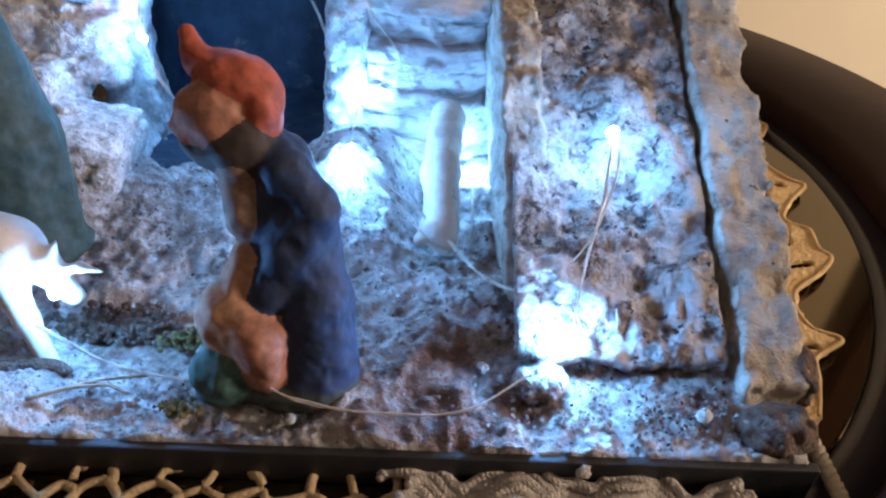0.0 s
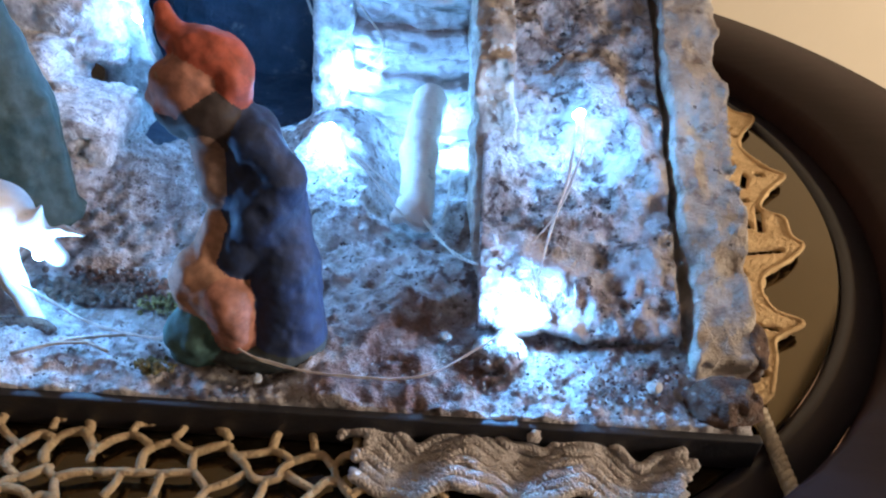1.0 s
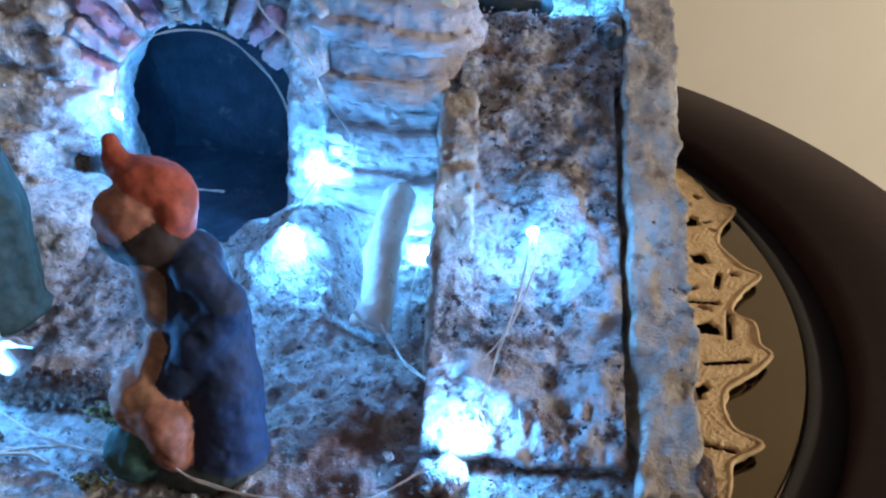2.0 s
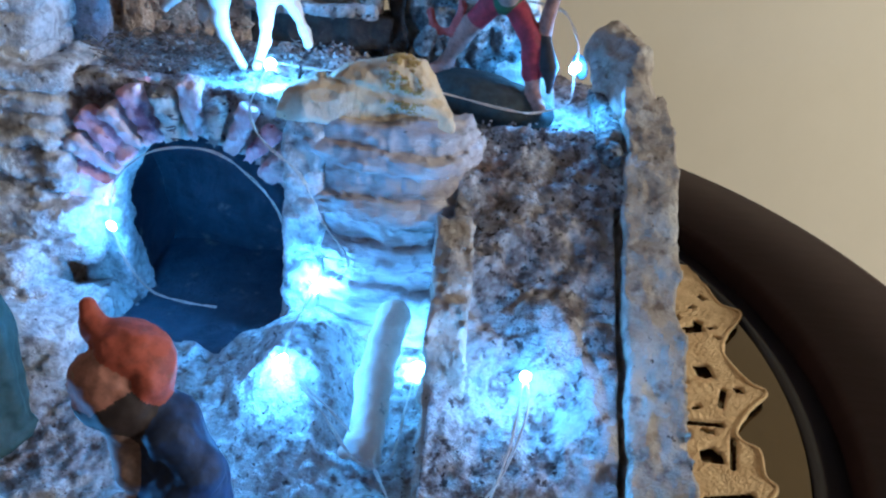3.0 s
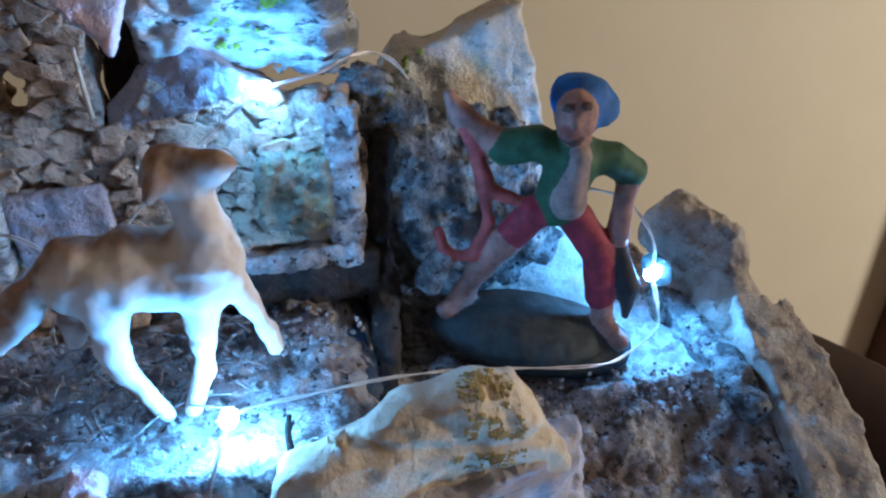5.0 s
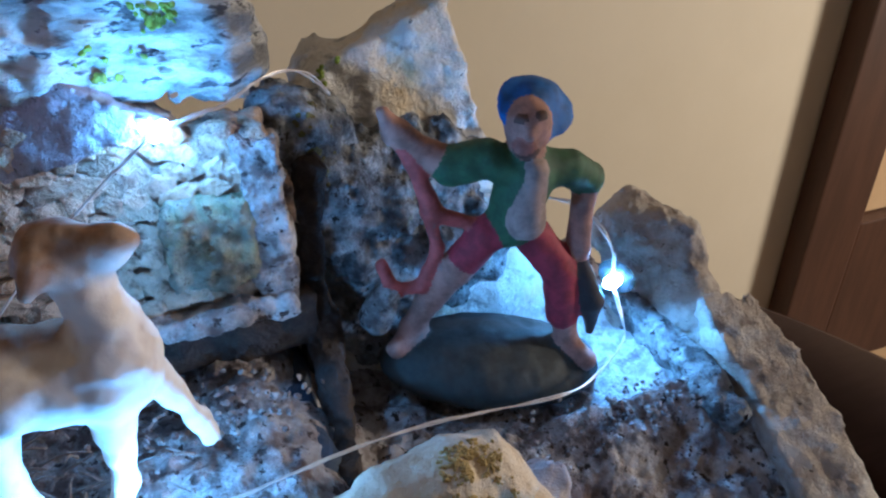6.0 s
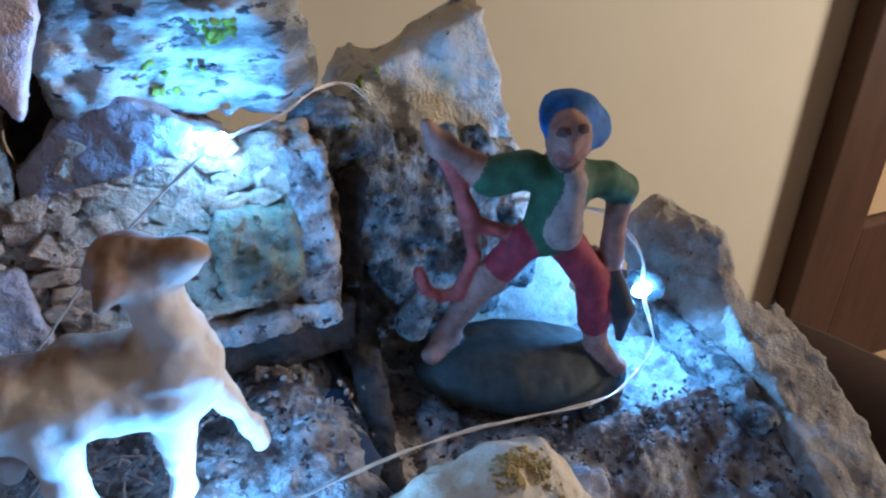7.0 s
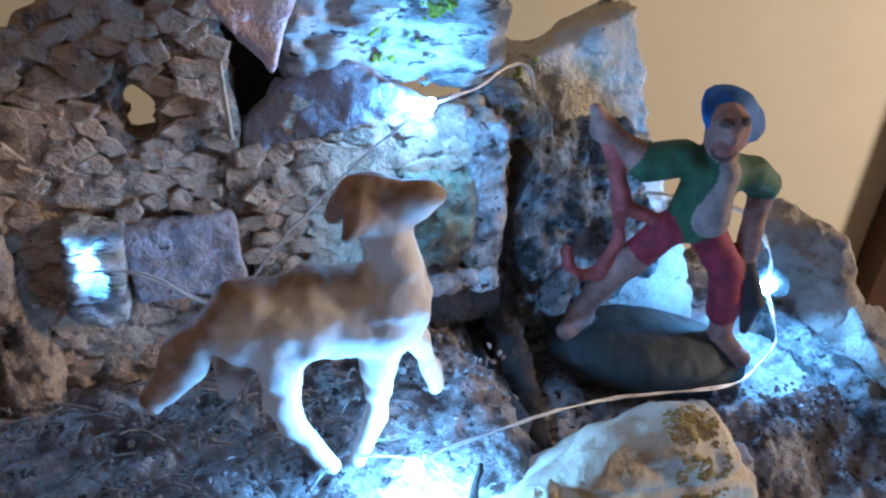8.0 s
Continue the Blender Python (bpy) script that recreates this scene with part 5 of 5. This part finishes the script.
clump("lichen_spot", (0.018, 0.465, 0.205), (0.003, 0.004, 0.012), 90, 0.0009, OLIVE, "olive lichen on the dark pitted stone", "lichen", 34, skin(low))
clump("moss_tuft", (-0.064, 0.205, 0.003), (0.012, 0.006, 0.002), 120, 0.0011, OLIVE, "olive moss on the ground", "moss", 3)
clump("moss_tuft", (-0.06, 0.172, 0.002), (0.008, 0.004, 0.001), 60, 0.0010, OLIVE, "olive moss on the ground", "moss", 4)
soil = clump("soil_patch", (-0.098, 0.214, 0.002), (0.026, 0.010, 0.0018), 420, 0.0014, SOIL, "crumbled brown soil on the ground", "soil", 5)
rubble = tagged(clump("rubble", (-0.09, 0.415, 0.1445), (0.07, 0.035, 0.0016), 200, 0.0010, STRAW, "small grey rubble scattered on the terrace", "rubble", 6), kind="stuff")
rubble = tagged(clump("rubble", (-0.018, 0.424, 0.147), (0.025, 0.016, 0.003), 90, 0.0010, CORK, "pale rubble below the house wall", "rubble", 7), kind="stuff")
rubble = tagged(clump("rubble", (0.105, 0.408, 0.118), (0.036, 0.012, 0.0022), 200, 0.0009, CORK, "crumbs of cork at the terrace edge", "rubble", 8), kind="stuff")
crumbs = tagged(clump("rubble", (-0.04, 0.182, 0.0005), (0.185, 0.018, 0.0010), 420, 0.0007, GROUND, "plaster crumbs on the ground", "rubble", 9), kind="stuff")
crumbs = tagged(clump("rubble", (0.105, 0.177, 0.0008), (0.046, 0.014, 0.0012), 260, 0.0008, CORK, "pale crumbs before the ramp", "rubble", 10), kind="stuff")

rng = random.Random(21)
v, f = [], []
for _ in range(150):
    c = Vector((rng.uniform(-0.155, -0.03), rng.uniform(0.385, 0.438), 0.1445 + rng.uniform(0, 0.003)))
    a = rng.uniform(0, 6.28)
    d = Vector((math.cos(a), 0.5 * math.sin(a), rng.uniform(-0.1, 0.5))) * rng.uniform(0.005, 0.014)
    tube(v, f, smooth_path([c, c + d * 0.5 + Vector((0, 0, rng.uniform(0, 0.002))), c + d], 3), 0.0005, 0.0003, 4)
tagged(mesh_object("straw", v, f, STRAW), "dry grey straw on the terrace", "straw", kind="stuff")
v, f = [], []
tube(v, f, smooth_path([(-0.0225, 0.378, 0.141), (-0.0225, 0.377, 0.148), (-0.0215, 0.377, 0.154)], 4), 0.0013, 0.0007, 6)
tube(v, f, smooth_path([(-0.0225, 0.377, 0.148), (-0.0205, 0.378, 0.151)], 3), 0.0008, 0.0004, 6)
tagged(mesh_object("twig", v, f, TWIGSHADE), "tiny dark twig stuck in the terrace", "twig")
for a, b in (((-0.104, 0.176, 0.004), (-0.074, 0.184, 0.005)), ((-0.098, 0.181, 0.004), (-0.078, 0.176, 0.004)), ((-0.112, 0.172, 0.004), (-0.086, 0.178, 0.006))):
    a, b = Vector(a), Vector(b)
    v, f = [], []
    tube(v, f, smooth_path([a, (a + b) / 2 + Vector((0, 0.001, 0.001)), b], 3), 0.0009, 0.0006, 5)
    tagged(mesh_object("straw_stalk", v, f, SHIRT), "pale straw stalk lying by the goat", "straw", "stalks by the goat")
v, f = [], []
tube(v, f, smooth_path([(-0.150, 0.186, 0.004), (-0.130, 0.184, 0.005), (-0.112, 0.188, 0.004), (-0.104, 0.186, 0.002)], 5), 0.0042, 0.0022, 8)
tagged(mesh_object("root", v, f, SOIL), "brown root lying under the goat", "root")
for k, (x, y, r) in enumerate(((-0.0575, 0.199, 0.0035), (-0.020, 0.168, 0.0022), (0.048, 0.196, 0.0030), (0.128, 0.176, 0.0028))):
    pebble = solid("pebble", rough(lambda p: d_ball(p, (x, y, 0.003), (r, r * 0.8, r * 0.8)), 0.0007, 0.004, 170 + k), (x - 0.006, y - 0.006, -0.003), (x + 0.006, y + 0.006, 0.009), 0.0006, WHITEROCK)
    tagged(pebble, "small white pebble on the plaster ground", "pebble", "pebbles on the ground")
for k in range(5):
    a = Vector((0.082 + 0.004 * k, 0.203 + 0.001 * (k % 3), 0.012))
    v, f = [], []
    tube(v, f, smooth_path([a, a + Vector((rng.uniform(-0.002, 0.002), 0.002, 0.006)), a + Vector((rng.uniform(-0.005, 0.005), 0.004, 0.013))], 4), 0.0004, 0.0002, 4)
    tagged(mesh_object("dry_blade", v, f, SHIRT), "thin dry grass blade on the ramp", "grass", "blades on the ramp")
scrap = solid("paper_scrap", rough(lambda p: d_box(p, (0.0825, 0.1568, -0.005), (0.0022, 0.0010, 0.0028), (0, 8, 0), 0.0006), 0.0008, 0.003, 160), (0.078, 0.154, -0.01), (0.087, 0.16, 0.0), 0.0005, WHITECOTTON)
tagged(scrap, "tiny white scrap stuck to the tray edge", "scrap")

# made-up dark strip along the terrace step, painting the crack's shade
strip = solid("bark_strip", rough(lambda p: soft_union([d_capsule(p, np.array((0.0085, 0.402, 0.127)), np.array((0.0125, 0.450, 0.140)), 0.0036, 0.0046), d_capsule(p, np.array((0.0125, 0.450, 0.140)), np.array((0.0125, 0.470, 0.150)), 0.0046, 0.0050)], 0.003), 0.0022, 0.010, 171, pits=0.0015), (-0.002, 0.392, 0.116), (0.024, 0.482, 0.162), 0.0011, TWIGSHADE)
tagged(strip, "dark strip added as the shade of the terrace crack", "bark")

# ---------------------------------------------------------------- stone chips of the house walls
rng = random.Random(31)
CHIPS = []
for k in range(12):
    bm = bmesh.new()
    n = rng.choice((4, 5, 5, 6))
    turns = [(i + rng.uniform(-0.28, 0.28)) * 2 * math.pi / n for i in range(n)]
    reach = [rng.uniform(0.72, 1.08) for _ in turns]
    tilt = (rng.uniform(-0.12, 0.12), rng.uniform(-0.12, 0.12))
    rings = []
    for y, k in ((0.0016, 1.0), (-0.0002, 0.97), (-0.0009, 0.80)):
        rings.append([bm.verts.new((0.0056 * k * q * math.cos(a), y + tilt[0] * 0.005 * math.cos(a) + tilt[1] * 0.005 * math.sin(a) + rng.uniform(-0.0002, 0.0002), 0.0040 * k * q * math.sin(a))) for a, q in zip(turns, reach)])
    tip = bm.verts.new((rng.uniform(-0.0012, 0.0012), -0.0010, rng.uniform(-0.0008, 0.0008)))
    for lo, hi in zip(rings, rings[1:]):
        for i in range(n):
            bm.faces.new((lo[i], lo[(i + 1) % n], hi[(i + 1) % n], hi[i]))
    for i in range(n):
        bm.faces.new((rings[-1][i], rings[-1][(i + 1) % n], tip))
    bmesh.ops.recalc_face_normals(bm, faces=bm.faces[:])
    me = bpy.data.meshes.new("stone_chip")
    bm.to_mesh(me)
    bm.free()
    me.materials.append(CHIP)
    CHIPS.append(me)


def chip(wall, x, y, z):
    ob = new("stone_chip", rng.choice(CHIPS))
    ob.parent = wall
    ob.matrix_basis = pose(x, y, z, rng.uniform(-4, 4), rng.choice((0, 180)) + rng.gauss(0, 14), rng.uniform(-4, 4)) @ Matrix.Diagonal((rng.uniform(0.75, 1.25), 0.7, rng.uniform(0.75, 1.15), 1))


for r in range(24):
    for c in range(12):
        x, z = -0.150 + c * 0.0066 + (r % 2) * 0.0033 + rng.uniform(-0.002, 0.002), 0.148 + r * 0.0050 + rng.uniform(-0.0016, 0.0016)
        if math.hypot((x + 0.0965) / 0.0078, (z - 0.228) / 0.0108) > 1 and not (-0.122 < x < -0.074 and 0.168 < z < 0.199) and x < -0.074 and z < 0.2465 + (x + 0.12) * 0.75:
            chip(wall_l, x, 0.4476 + rng.uniform(-0.0008, 0.0008), z)
for r in range(13):
    for c in range(11):
        x, z = -0.069 + c * 0.0066 + (r % 2) * 0.0033 + rng.uniform(-0.002, 0.002), 0.172 + r * 0.0050 + rng.uniform(-0.0016, 0.0016)
        if z < 0.236 - 0.75 * abs(x + 0.040) + (0.02 if z < 0.215 else 0) and not (-0.029 < x < -0.003 and 0.176 < z < 0.205) and x < -0.004:
            chip(wall_r, x, 0.4466 + rng.uniform(-0.0008, 0.0008), z)
